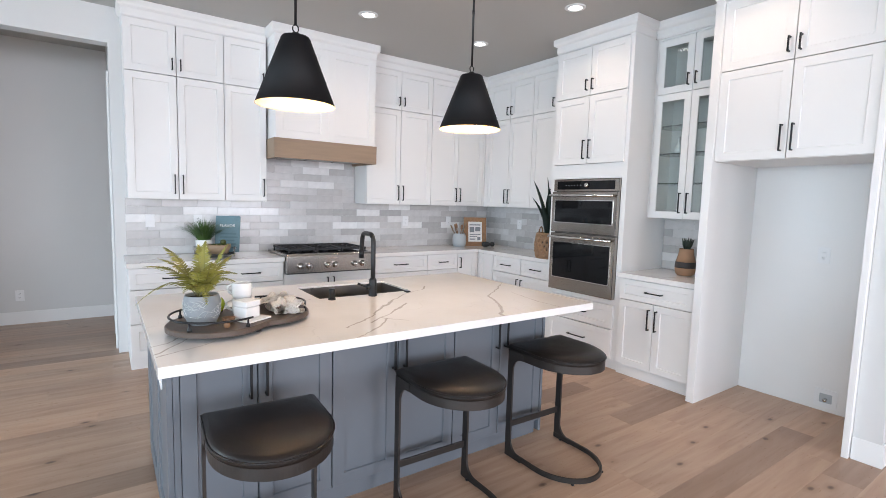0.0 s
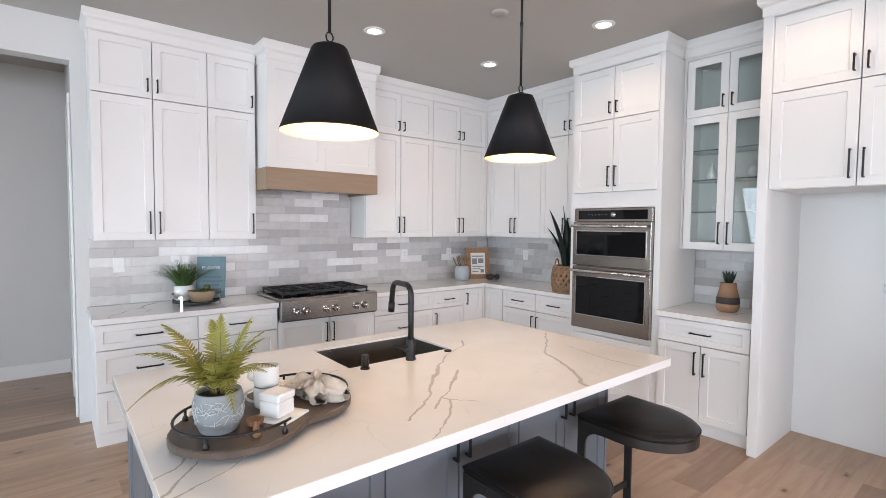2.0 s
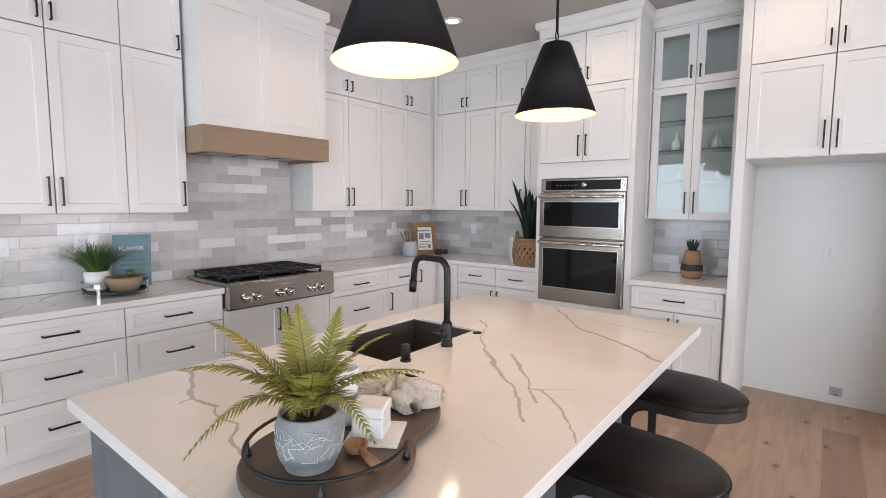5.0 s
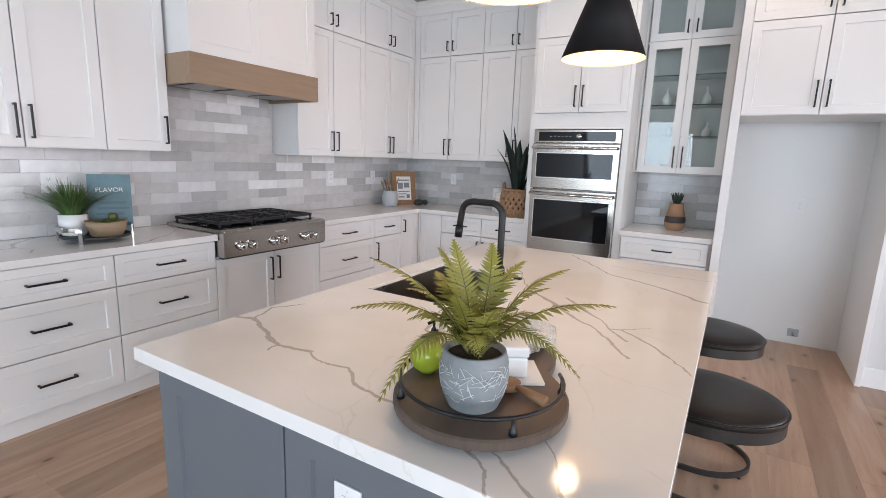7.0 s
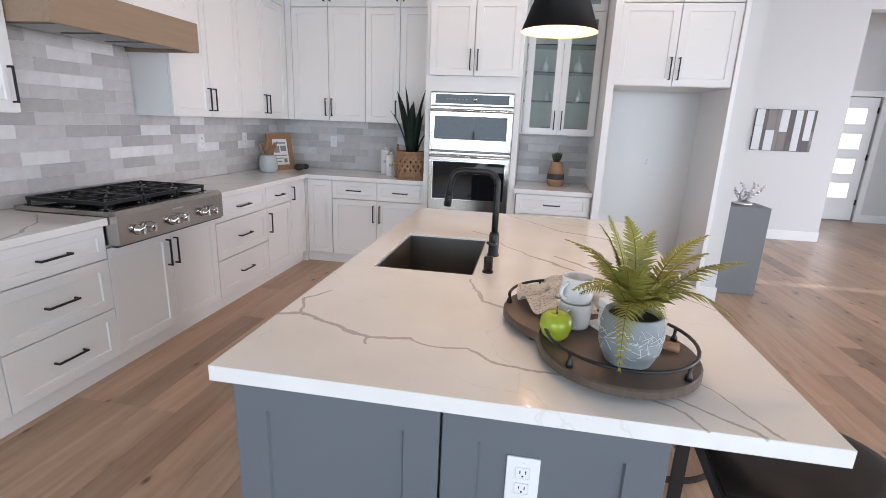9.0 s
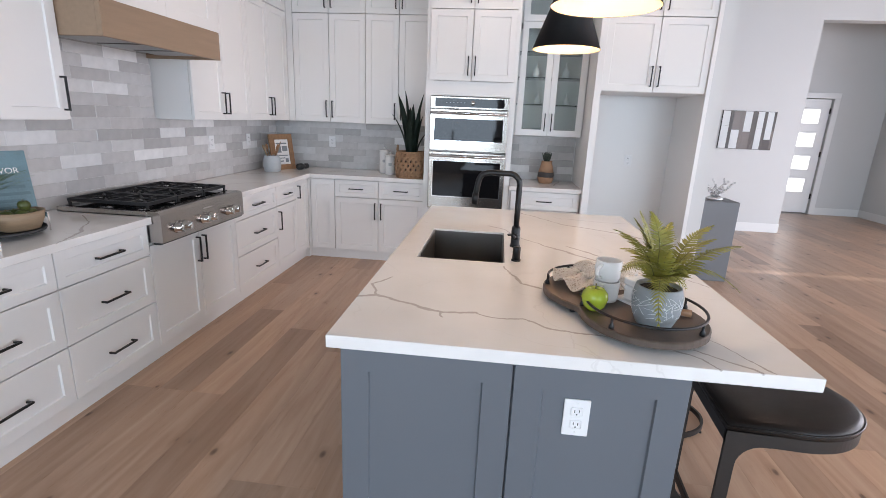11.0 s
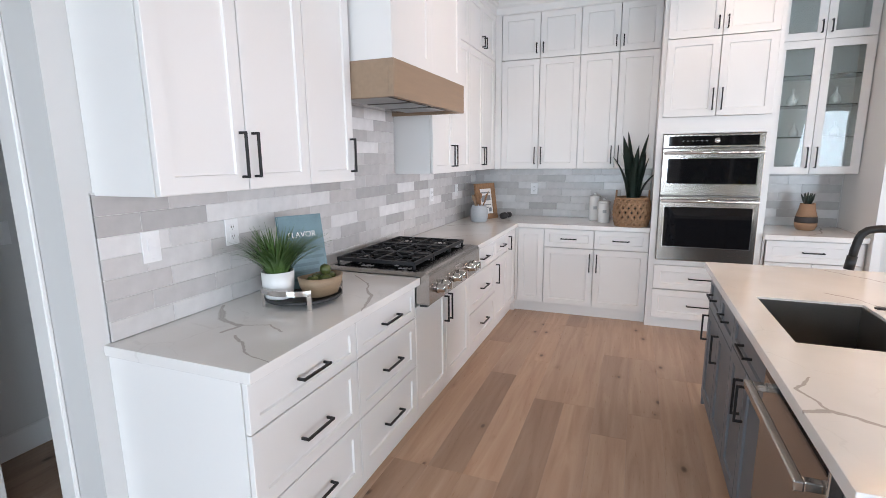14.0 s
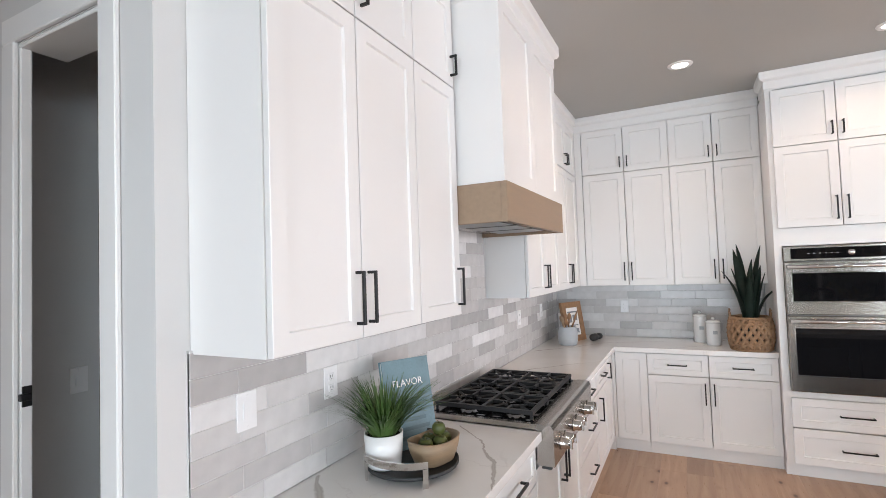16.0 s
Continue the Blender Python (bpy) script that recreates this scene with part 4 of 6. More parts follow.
def slab(name, label, outlines, hole=None):
    """A quartz top from box footprints (x0, x1, y0, y1), butted end to end in one mesh."""
    bm = bmesh.new()
    v = {}

    def vert(x, y, z):
        k = (round(x, 4), round(y, 4), z)
        if k not in v:
            v[k] = bm.verts.new((x, y, z))
        return v[k]
    xs = sorted({q for o in outlines for q in o[:2]} | set(hole[:2] if hole else ()))
    ys = sorted({q for o in outlines for q in o[2:]} | set(hole[2:] if hole else ()))

    def solid(i, j):
        if not (0 <= i < len(xs) - 1 and 0 <= j < len(ys) - 1):
            return False
        cx, cy = (xs[i] + xs[i + 1]) / 2, (ys[j] + ys[j + 1]) / 2
        inside = any(o[0] < cx < o[1] and o[2] < cy < o[3] for o in outlines)
        return inside and not (hole and hole[0] < cx < hole[1] and hole[2] < cy < hole[3])
    for i in range(len(xs) - 1):
        for j in range(len(ys) - 1):
            if not solid(i, j):
                continue
            a = [(xs[i], ys[j]), (xs[i + 1], ys[j]), (xs[i + 1], ys[j + 1]), (xs[i], ys[j + 1])]
            bm.faces.new([vert(*p, ZC1) for p in a])
            bm.faces.new([vert(*p, ZC0) for p in a][::-1])
            for k, (di, dj) in enumerate(((0, -1), (1, 0), (0, 1), (-1, 0))):
                if not solid(i + di, j + dj):
                    p, q = a[k], a[(k + 1) % 4]
                    bm.faces.new((vert(*p, ZC0), vert(*q, ZC0), vert(*q, ZC1), vert(*p, ZC1)))
    bm.normal_update()
    sharp = [e for e in bm.edges if len(e.link_faces) == 2 and e.calc_face_angle(0) > 1.0]
    bmesh.ops.bevel(bm, geom=sharp, offset=0.0016, segments=1, affect="EDGES")
    return tagged(part(name, bm, ISLANDQ if "island" in name else QUARTZ), label, "worktop")


CF, CE = 4.985, 3.986     # front edges of the north and east worktops
slab("worktop", "white veined quartz worktop beside the rangetop", [(0.312, 1.592, CF, YN - 0.002), (1.592, 2.522, 5.59, YN - 0.002), (2.522, EWALL - 0.002, CF, YN - 0.002), (CE, EWALL - 0.002, 3.764, CF)])
slab("worktop", "small white quartz worktop in the niche", [(3.868, BWALL - 0.002, 2.198, 2.898)])
IX0, IX1, IY0, IY1 = 0.306, 2.55, 2.128, 3.484
SX0, SX1, SY0, SY1 = 1.175, 1.785, 2.962, 3.362
slab("island_worktop", "large white quartz island top with grey-brown veins", [(IX0, IX1, IY0, IY1)], (SX0, SX1, SY0, SY1))

# ---- island ----
GX0, GX1, GY0, GY1 = 0.354, 2.474, 2.43, 3.456
island = thing("kitchen_island", "slate grey shaker kitchen island with seating overhang", "kitchen island", pose(GX0, GY0, 0))
GW, GD = GX1 - GX0, GY1 - GY0
bm = bmesh.new()
sx0, sx1, sy0, sy1 = SX0 - GX0, SX1 - GX0, SY0 - GY0, SY1 - GY0
box(bm, 0.0215, sx0 - 0.02, 0.0215, GD - 0.0215, 0.09, 0.872)
box(bm, sx1 + 0.02, GW - 0.0215, 0.0215, GD - 0.0215, 0.09, 0.872)
box(bm, sx0 - 0.02, sx1 + 0.02, 0.0215, sy0 - 0.02, 0.09, 0.872)
box(bm, sx0 - 0.02, sx1 + 0.02, sy1 + 0.02, GD - 0.0215, 0.09, 0.872)
box(bm, sx0 - 0.02, sx1 + 0.02, sy0 - 0.02, sy1 + 0.02, 0.09, 0.6)
part("body", bm, GREYP, island)
part("toe_kick", box(bmesh.new(), 0.03, GW - 0.03, 0.03, GD - 0.07, 0, 0.09), GREYP, island)
# seating side: end stiles and doors
part("stile", soft_box(0.022, 0.045, 0.0, 0.02, 0.02, 0.868, 0.001), GREYP, island)
for k, (a, b) in enumerate(((0.045, 0.345), (0.345, 0.685), (0.685, 1.04), (1.04, 1.40), (1.40, 1.74), (1.74, 2.097))):
    front(island, "door", a, b, 0.09, 0.87, GREYP, "rt" if k % 2 == 0 else "lt", 0.19)
# west end panels
for a, b in ((0.0, 0.525), (0.525, GD)):
    ob = front(island, "end_panel", a, b, 0.02, 0.87, GREYP, rail=0.085)
    ob.matrix_basis = pose(0, GD - a, 0.02, 0, 0, -90)
for a, b in ((0.0, 0.525), (0.525, GD)):
    ob = front(island, "end_panel", a, b, 0.02, 0.87, GREYP, rail=0.085)
    ob.matrix_basis = pose(GW, a, 0.02, 0, 0, 90)
# working side, from the east end: drawer and door units, sink doors


def back_front(name, x0, x1, z0, z1, handle, length=0.16):
    ob = front(island, name, x0, x1, z0, z1, GREYP, handle, length)
    ob.matrix_basis = pose(GW - x0, GD, z0, 0, 0, 180)


for z0, z1 in ((0.665, 0.865),):
    back_front("drawer", 0.023, 0.40, z0, z1, "h", 0.14)
    back_front("drawer", 0.40, 0.78, z0, z1, "h", 0.14)
back_front("door", 0.023, 0.40, 0.1, 0.665, "lt", 0.16)
back_front("door", 0.40, 0.78, 0.1, 0.665, "lt", 0.16)
back_front("drawer", 0.78, 1.40, 0.7, 0.865, "h", 0.16)
back_front("door", 0.78, 1.09, 0.1, 0.7, "rt", 0.16)
back_front("door", 1.09, 1.40, 0.1, 0.7, "lt", 0.16)
dish = thing("dishwasher", "stainless dishwasher built into the island with a bar handle", "dishwasher", pose(GX1 - 1.405, GY1, 0, 0, 0, 180))
part("door", soft_box(0, 0.595, -0.012, 0.021, 0.1, 0.868, 0.004), STEELR, dish)
part("control_strip", soft_box(0.01, 0.585, -0.0135, -0.012, 0.83, 0.862, 0.0005, 1), OVGLASS, dish, "dark control strip")
part("handle", soft_box(0.012, 0.583, -0.074, -0.05, 0.776, 0.804, 0.004), STEELR, dish, "square satin steel bar handle")
for hx in (0.03, 0.565):
    part("handle_post", soft_box(hx - 0.014, hx + 0.014, -0.0505, -0.012, 0.778, 0.802, 0.003), STEELR, dish)

# ---- fixtures ----
# sink, faucet, soap dispenser, air switch
sink = thing("undermount_sink", "dark gunmetal undermount sink let into the island top", "sink", pose((SX0 + SX1) / 2, (SY0 + SY1) / 2, 0))
sw, sd = (SX1 - SX0) / 2 - 0.006, (SY1 - SY0) / 2 - 0.006
bm = bmesh.new()
for b in ((-sw - 0.004, -sw, -sd, sd, 0.66, 0.904), (sw, sw + 0.004, -sd, sd, 0.66, 0.904), (-sw, sw, -sd - 0.004, -sd, 0.66, 0.904), (-sw, sw, sd, sd + 0.004, 0.66, 0.904), (-sw, sw, -sd, sd, 0.655, 0.66)):
    box(bm, *b)
part("basin", bm, STEELD, sink)
part("drain", lathe([(0.045, 0.6605), (0.045, 0.664), (0.03, 0.6645)], 24), STEEL, sink, "stainless drain")


def arc(c, r, a0, a1, n, plane="yz"):
    out = []
    for i in range(n + 1):
        a = radians(a0 + (a1 - a0) * i / n)
        u, w = c[0] + r * math.cos(a), c[1] + r * math.sin(a)
        out.append((u, w))
    return out


faucet = thing("kitchen_faucet", "matt black gooseneck kitchen faucet with side lever", "faucet", pose(1.485, 2.908, ZC1, 0, 0, -7) @ Matrix.Scale(0.955, 4))
part("base", lathe([(0.027, 0), (0.027, 0.008), (0.0235, 0.012), (0.0235, 0.1), (0.019, 0.112)], 28), BLACK, faucet)
path = [(0, 0, 0.1), (0, 0, 0.2), (0, 0, 0.33)] + [(0, 0.055 + u, w) for u, w in arc((0, 0.33), 0.055, 180, 95, 6)] + [(0, 0.15, 0.385), (0, 0.165, 0.383)] + [(0, 0.165 + 0.05 * math.sin(radians(a)), 0.333 + 0.05 * math.cos(radians(a))) for a in (30, 55, 78)] + [(0, 0.222, 0.30), (0, 0.23, 0.235)]
part("spout", tube(path, 0.015, 16), BLACK, faucet)
part("spray_head", tube([(0, 0.226, 0.27), (0, 0.2325, 0.215)], 0.018, 16), BLACK, faucet)
part("lever", tube([(-0.02, 0, 0.06), (-0.045, 0, 0.062), (-0.095, 0.01, 0.082)], 0.007, 10), BLACK, faucet)
part("lever_hub", tube([(-0.04, 0, 0.06), (0.0, 0, 0.06)], 0.017, 16), BLACK, faucet)
soap = thing("soap_dispenser", "short black cylindrical soap dispenser cap", "soap dispenser", pose(1.228, 2.909, ZC1))
part("collar", lathe([(0.022, 0), (0.022, 0.006), (0.018, 0.008)], 24), BLACK, soap)
part("pump", lathe([(0.018, 0.008), (0.018, 0.06), (0.0165, 0.064)], 24), BLACK, soap)
tagged(part("air_switch", lathe([(0.021, 0), (0.021, 0.004), (0.017, 0.007), (0.01, 0.0075)], 24, at=(1.735, 2.922, ZC1)), BLACK), "small round black air switch button on the island", "switch")

# rangetop
RXa, RXb, RYf = 1.597, 2.517, 4.932
rng = thing("rangetop", "stainless gas rangetop with six knobs and cast iron grates", "rangetop", pose(RXa, RYf, 0.018))
RWd, RDp = RXb - RXa, 5.585 - RYf
part("front_panel", extrude_outline([(0.0, 0.742), (0.0, 0.905), (0.012, 0.922), (0.03, 0.926), (0.08, 0.926), (0.08, 0.742)], "x", 0, RWd), STEELR, rng)
part("deck", soft_box(0.0, RWd, 0.081, RDp, 0.898, 0.924, 0.002), STEELR, rng)
part("tray", soft_box(0.03, RWd - 0.03, 0.1, RDp - 0.03, 0.9245, 0.927, 0.001), OVGLASS, rng, "black burner tray")
part("badge", soft_box(RWd / 2 - 0.05, RWd / 2 + 0.05, -0.002, 0.0, 0.872, 0.882, 0.0005, 1), CHROME, rng, "plain metal badge")
# Dark strip carries the shadow below the panel in its own colour.
part("lower_shadow_strip", soft_box(0.0, RWd, 0.015, 0.06, 0.729, 0.7415, 0.002), SLOT, rng, "dark strip standing in for shadow under the panel")
for cx in (0.13, 0.215, 0.405, 0.49, 0.70, 0.785):
    kb = part("knob", lathe([(0.031, 0), (0.031, 0.006), (0.026, 0.01), (0.025, 0.036), (0.02, 0.043), (0.008, 0.044)], 24), CHROME, rng, "chrome knob", at=pose(cx, 0.0, 0.81, 90, 0, 0))
    part("grip", soft_box(-0.006, 0.006, -0.024, 0.024, 0.036, 0.054, 0.002), CHROME, kb)
gw = (RWd - 0.08) / 3
for k in range(3):
    gx0 = 0.04 + k * gw
    bm = bmesh.new()
    y0, y1 = 0.105, RDp - 0.035
    for b in ((gx0 + 0.004, gx0 + gw - 0.004, y0, y0 + 0.016), (gx0 + 0.004, gx0 + gw - 0.004, y1 - 0.016, y1), (gx0 + 0.004, gx0 + 0.02, y0 + 0.016, y1 - 0.016), (gx0 + gw - 0.02, gx0 + gw - 0.004, y0 + 0.016, y1 - 0.016), (gx0 + 0.02, gx0 + gw - 0.02, (y0 + y1) / 2 - 0.008, (y0 + y1) / 2 + 0.008)):
        box(bm, b[0], b[1], b[2], b[3], 0.948, 0.968)
    for cy in ((y0 * 3 + y1) / 4, (y0 + 3 * y1) / 4):
        cxm = gx0 + gw / 2
        for j in range(4):
            a = radians(45 + 90 * j)
            c, s_ = math.cos(a), math.sin(a)
            pts = [(cxm + 0.045 * c, cy + 0.045 * s_, 0.958), (cxm + (gw / 2 - 0.015) * c * 1.3, cy + (gw / 2 - 0.015) * s_ * 1.2, 0.958)]
            pts[1] = (min(max(pts[1][0], gx0 + 0.012), gx0 + gw - 0.012), min(max(pts[1][1], y0 + 0.008), y1 - 0.008), 0.958)
            tube(pts, 0.009, 4, bm=bm)
        for b in ((gx0 + 0.02, cxm - 0.05, cy - 0.007, cy + 0.007), (cxm + 0.05, gx0 + gw - 0.02, cy - 0.007, cy + 0.007), (cxm - 0.007, cxm + 0.007, cy + 0.05, cy + 0.125), (cxm - 0.007, cxm + 0.007, cy - 0.125, cy - 0.05)):
            box(bm, b[0], b[1], b[2], b[3], 0.95, 0.967)
        tube([(cxm + 0.062 * math.cos(2 * math.pi * q / 20), cy + 0.062 * math.sin(2 * math.pi * q / 20), 0.958) for q in range(20)], 0.006, 5, True, bm)
    for fx in (gx0 + 0.012, gx0 + gw - 0.012):
        for fy in (y0 + 0.008, y1 - 0.008):
            box(bm, fx - 0.006, fx + 0.006, fy - 0.006, fy + 0.006, 0.9275, 0.948)
    part("grate", smooth(bm, True), IRON, rng, "cast iron grate")
    for cy in ((y0 * 3 + y1) / 4, (y0 + 3 * y1) / 4):
        part("burner", lathe([(0.04, 0.927), (0.04, 0.936), (0.03, 0.94), (0.03, 0.946), (0.02, 0.948)], 20, at=(gx0 + gw / 2, cy, 0)), IRON, rng)

# pendants
def pendant(x, y):
    ob = thing("pendant_lamp", "black cone pendant lamp with glowing cream lining", "pendant lamp", pose(x, y, 0), "pendants over the island")
    part("shade", lathe([(0.1852, 1.928), (0.1862, 1.928), (0.068, 2.238), (0.062, 2.246), (0.02, 2.25), (0.02, 2.244), (0.06, 2.238), (0.064, 2.234)], 48, cap=False), SHADE, ob)
    part("lining", lathe([(0.1848, 1.9285), (0.0625, 2.232), (0.03, 2.236)], 48, cap=False), SHADEIN, ob, "cream painted lining")
    part("socket", lathe([(0.018, 2.11), (0.02, 2.12), (0.02, 2.235)], 16), BLACK, ob)
    part("bulb", lathe([(0.004, 2.035), (0.02, 2.042), (0.028, 2.06), (0.024, 2.085), (0.014, 2.105)], 16), BULB, ob, "warm glowing bulb")
    part("cap", lathe([(0.02, 2.2505), (0.02, 2.262), (0.008, 2.267)], 16), BLACK, ob)
    part("ring", tube([(0.014 * math.cos(a), 0, 2.284 + 0.018 * math.sin(a)) for a in [2 * math.pi * i / 16 for i in range(16)]], 0.0035, 6, True), BLACK, ob)
    part("rod", tube([(0, 0, 2.3), (0, 0, CEIL - 0.02)], 0.0065, 10), BLACK, ob)
    for z in (2.6, 2.86):
        part("rod_joint", lathe([(0.009, z), (0.009, z + 0.02)], 12), BLACK, ob)
    part("canopy", lathe([(0.06, CEIL - 0.022), (0.064, CEIL - 0.018), (0.064, CEIL - 0.001)], 32), BLACK, ob)


for px_, py_ in PEND:
    pendant(px_, py_)

# ceiling lights
first = thing("recessed_light", "round white recessed ceiling light, lit", "ceiling light", pose(DOWN[0][0], DOWN[0][1], CEIL), "recessed ceiling lights")
part("trim", lathe([(0.055, -0.002), (0.058, -0.008), (0.082, -0.006), (0.086, -0.001)], 40, cap=False), TRIMP, first)
part("lens", lathe([(0.057, -0.005), (0.056, -0.0045), (0.001, -0.0042)], 40), DOWNLENS, first, "glowing lens")
# these copies include the two assumed lights at y 1.2
for q in DOWN[1:]:
    copy_thing(first, pose(*q, CEIL))
smoke = thing("smoke_detector", "flat round white ceiling detector cover", "smoke detector", pose(2.66, 3.49, CEIL))
part("cover", lathe([(0.03, -0.012), (0.055, -0.01), (0.062, -0.004), (0.062, -0.0005)], 36), CEILP, smoke)

# ---- outlets and switches ----


def outlet(m, kind="outlet", label="white double electrical outlet plate"):
    ob = thing("wall_outlet" if kind == "outlet" else "wall_switch", label, "outlet" if kind == "outlet" else "switch", m)
    part("plate", soft_box(-0.038, 0.038, -0.006, 0.0, -0.06, 0.06, 0.002), PLASTIC, ob)
    if kind == "outlet":
        for z in (-0.021, 0.021):
            s = part("socket", soft_box(-0.0165, 0.0165, -0.0085, -0.006, z - 0.014, z + 0.014, 0.003), PLASTIC, ob)
            for x in (-0.0065, 0.0065):
                part("slot", box(bmesh.new(), x - 0.0012, x + 0.0012, -0.0089, -0.0085, z - 0.002, z + 0.007), SLOT, s)
            part("slot", lathe([(0.0024, 0), (0.0024, 0.0004)], 10), SLOT, s, at=pose(0, -0.0085, z - 0.008, 90, 0, 0))
    else:
        part("rocker", extrude_outline([(-0.006, -0.033), (-0.0105, 0.0), (-0.0075, 0.033), (-0.005, 0.033), (-0.005, -0.033)], "x", -0.0165, 0.0165), PLASTIC, ob)
    part("screw", lathe([(0.003, 0), (0.003, 0.0006)], 10), PLASTIC, ob, at=pose(0, -0.006, 0.048, 90, 0, 0))
    part("screw", lathe([(0.003, 0), (0.003, 0.0006)], 10), PLASTIC, ob, at=pose(0, -0.006, -0.048, 90, 0, 0))
    return ob


TF = YN - 0.0145
outlet(pose(0.53, TF, 1.235), "switch", "white rocker switch plate on the tiles")
outlet(pose(0.935, TF, 1.235))
outlet(pose(3.31, TF, 1.235))
outlet(pose(3.98, TF, 1.235))
outlet(pose(EWALL - 0.0145, 4.957, 1.218, 0, 0, -90))
outlet(pose(BWALL, 1.63, 1.17, 0, 0, -90), label="white outlet plate in the refrigerator bay")
outlet(pose(GX0 + 0.0088, 2.74, 0.692, 0, 0, -90), label="white outlet plate on the grey island end")
outlet(pose(-0.62, HALLN, 0.32), label="white outlet plate low on the hall wall")
outlet(pose(0.70, PANN, 1.2), "switch", "white switch plate on the pantry wall")
wb = thing("water_valve_box", "white recessed water valve box low in the refrigerator bay", "valve box", pose(BWALL, 1.53, 0.1, 0, 0, -90))
bm = bmesh.new()
for b in ((-0.07, -0.04, -0.008, 0, -0.07, 0.07), (0.04, 0.07, -0.008, 0, -0.07, 0.07), (-0.04, 0.04, -0.008, 0, -0.07, -0.035), (-0.04, 0.04, -0.008, 0, 0.035, 0.07)):
    box(bm, *b)
part("frame", bm, PLASTIC, wb)
# Flat plate: the shade of the recess is put into its grey.
part("back", box(bmesh.new(), -0.04, 0.04, -0.002, 0, -0.035, 0.035), CROCKM, wb, "grey plate coloured as the shaded inside of the box")
part("valve", tube([(0, -0.002, -0.01), (0, -0.03, -0.01)], 0.012, 12), CHROME, wb, "metal valve")

# ---- stools ----


def d_outline(w, d, n=14, inset=0.0):
    """A D in plan: straight side at y = 0, sides run to -y and close in a round."""
    hw = w / 2 - inset
    pts = [(-hw, -inset), (-hw, -(d - w / 2 * 1.18))]
    cy, ry = -(d - w / 2 * 1.18), w / 2 * 1.18 - inset
    pts += [(hw * math.cos(a), cy + ry * math.sin(a)) for a in [math.pi + math.pi * i / n for i in range(1, n)]]
    pts += [(hw, cy), (hw, -inset)]
    return pts


def d_band(w, d, z0, z1, t=0.012):
    """A flat bar bent round the sides and the round of the D, open on the straight side."""
    bm = bmesh.new()
    o, i = d_outline(w, d, 44), d_outline(w, d, 44, t)
    i[0], i[-1] = (i[0][0], 0.0), (i[-1][0], 0.0)
    rows = [[bm.verts.new((x, y, z)) for x, y in p] for p, z in ((o, z0), (o, z1), (i, z1), (i, z0))]
    for k in range(len(o) - 1):
        for a, b in zip(rows, rows[1:] + rows[:1]):
            bm.faces.new((a[k], a[k + 1], b[k + 1], b[k]))
    bm.faces.new([r[0] for r in rows]), bm.faces.new([r[-1] for r in rows][::-1])
    bmesh.ops.recalc_face_normals(bm, faces=bm.faces[:])
    return bm


SWI, SDP, SH = 0.425, 0.465, 0.60


def stool(m):
    ob = thing("counter_stool", "dark bronze counter stool with black leather D-shaped seat", "stool", m, "stools at the island")
    part("seat_band", d_band(SWI, SDP, SH, SH + 0.042), BRONZE, ob)
    part("seat_rail", soft_box(-SWI / 2 + 0.012, SWI / 2 - 0.012, -0.014, 0, SH, SH + 0.042, 0.002), BRONZE, ob)
    bm = bmesh.new()
    rows = []
    for inset, z in ((0.006, SH + 0.02), (0.0, SH + 0.045), (-0.003, SH + 0.056), (0.004, SH + 0.07), (0.018, SH + 0.078), (0.06, SH + 0.087), (0.12, SH + 0.09)):
        rows.append([bm.verts.new((x, y, z)) for x, y in d_outline(SWI, SDP, 20, inset)])
    for a, b in zip(rows, rows[1:]):
        for k in range(len(a)):
            bm.faces.new((a[k], a[(k + 1) % len(a)], b[(k + 1) % len(a)], b[k]))
    bm.faces.new(rows[-1]), bm.faces.new(rows[0][::-1])
    cushion = part("cushion", smooth(bm), LEATHER, ob, "black-brown leather cushion with uneven tone and gloss")
    part("piping", tube([(x, y, SH + 0.06) for x, y in d_outline(SWI, SDP, 20, -0.002)], 0.004, 6, True), LEATHER, cushion)
    r = 0.075
    prof = [(0.0, 0.0), (0.0, SH + 0.042), (-0.13, SH + 0.042), (-0.13, SH)]
    prof += [(-0.04 - r + r * math.cos(a), SH - r + r * math.sin(a)) for a in [math.pi / 2 * (1 - i / 7) for i in range(8)]]
    prof += [(-0.04 - r + r * math.cos(a), 0.028 + r + r * math.sin(a)) for a in [-math.pi / 2 * i / 7 for i in range(8)]]
    prof += [(-0.13, 0.028), (-0.13, 0.0)]
    for sgn in (-1, 1):
        lo, hi = sorted((sgn * (SWI / 2 + 0.0025), sgn * (SWI / 2 - 0.0095)))
        part("leg", extrude_outline(prof, "x", lo, hi), BRONZE, ob)
    part("base_loop", d_band(SWI, SDP + 0.02, 0.006, 0.032), BRONZE, ob)
    part("footrest", soft_box(-SWI / 2 + 0.0095, SWI / 2 - 0.0095, -0.022, -0.01, 0.17, 0.205, 0.002), BRONZE, ob)
    for x, y in ((-0.2, -0.06), (0.2, -0.06), (-0.12, -0.44), (0.12, -0.44)):
        part("foot_pad", lathe([(0.009, 0.0), (0.009, 0.0065)], 10, at=(x, y, 0)), BLACK, ob, "black foot pad")
    return ob


st = stool(pose(0.664, 2.25, 0.0, 0, 0, -4))
copy_thing(st, pose(1.532, 2.315, 0.0, 0, 0, -1))
copy_thing(st, pose(2.31, 2.352, 0.0, 0, 0, -1))


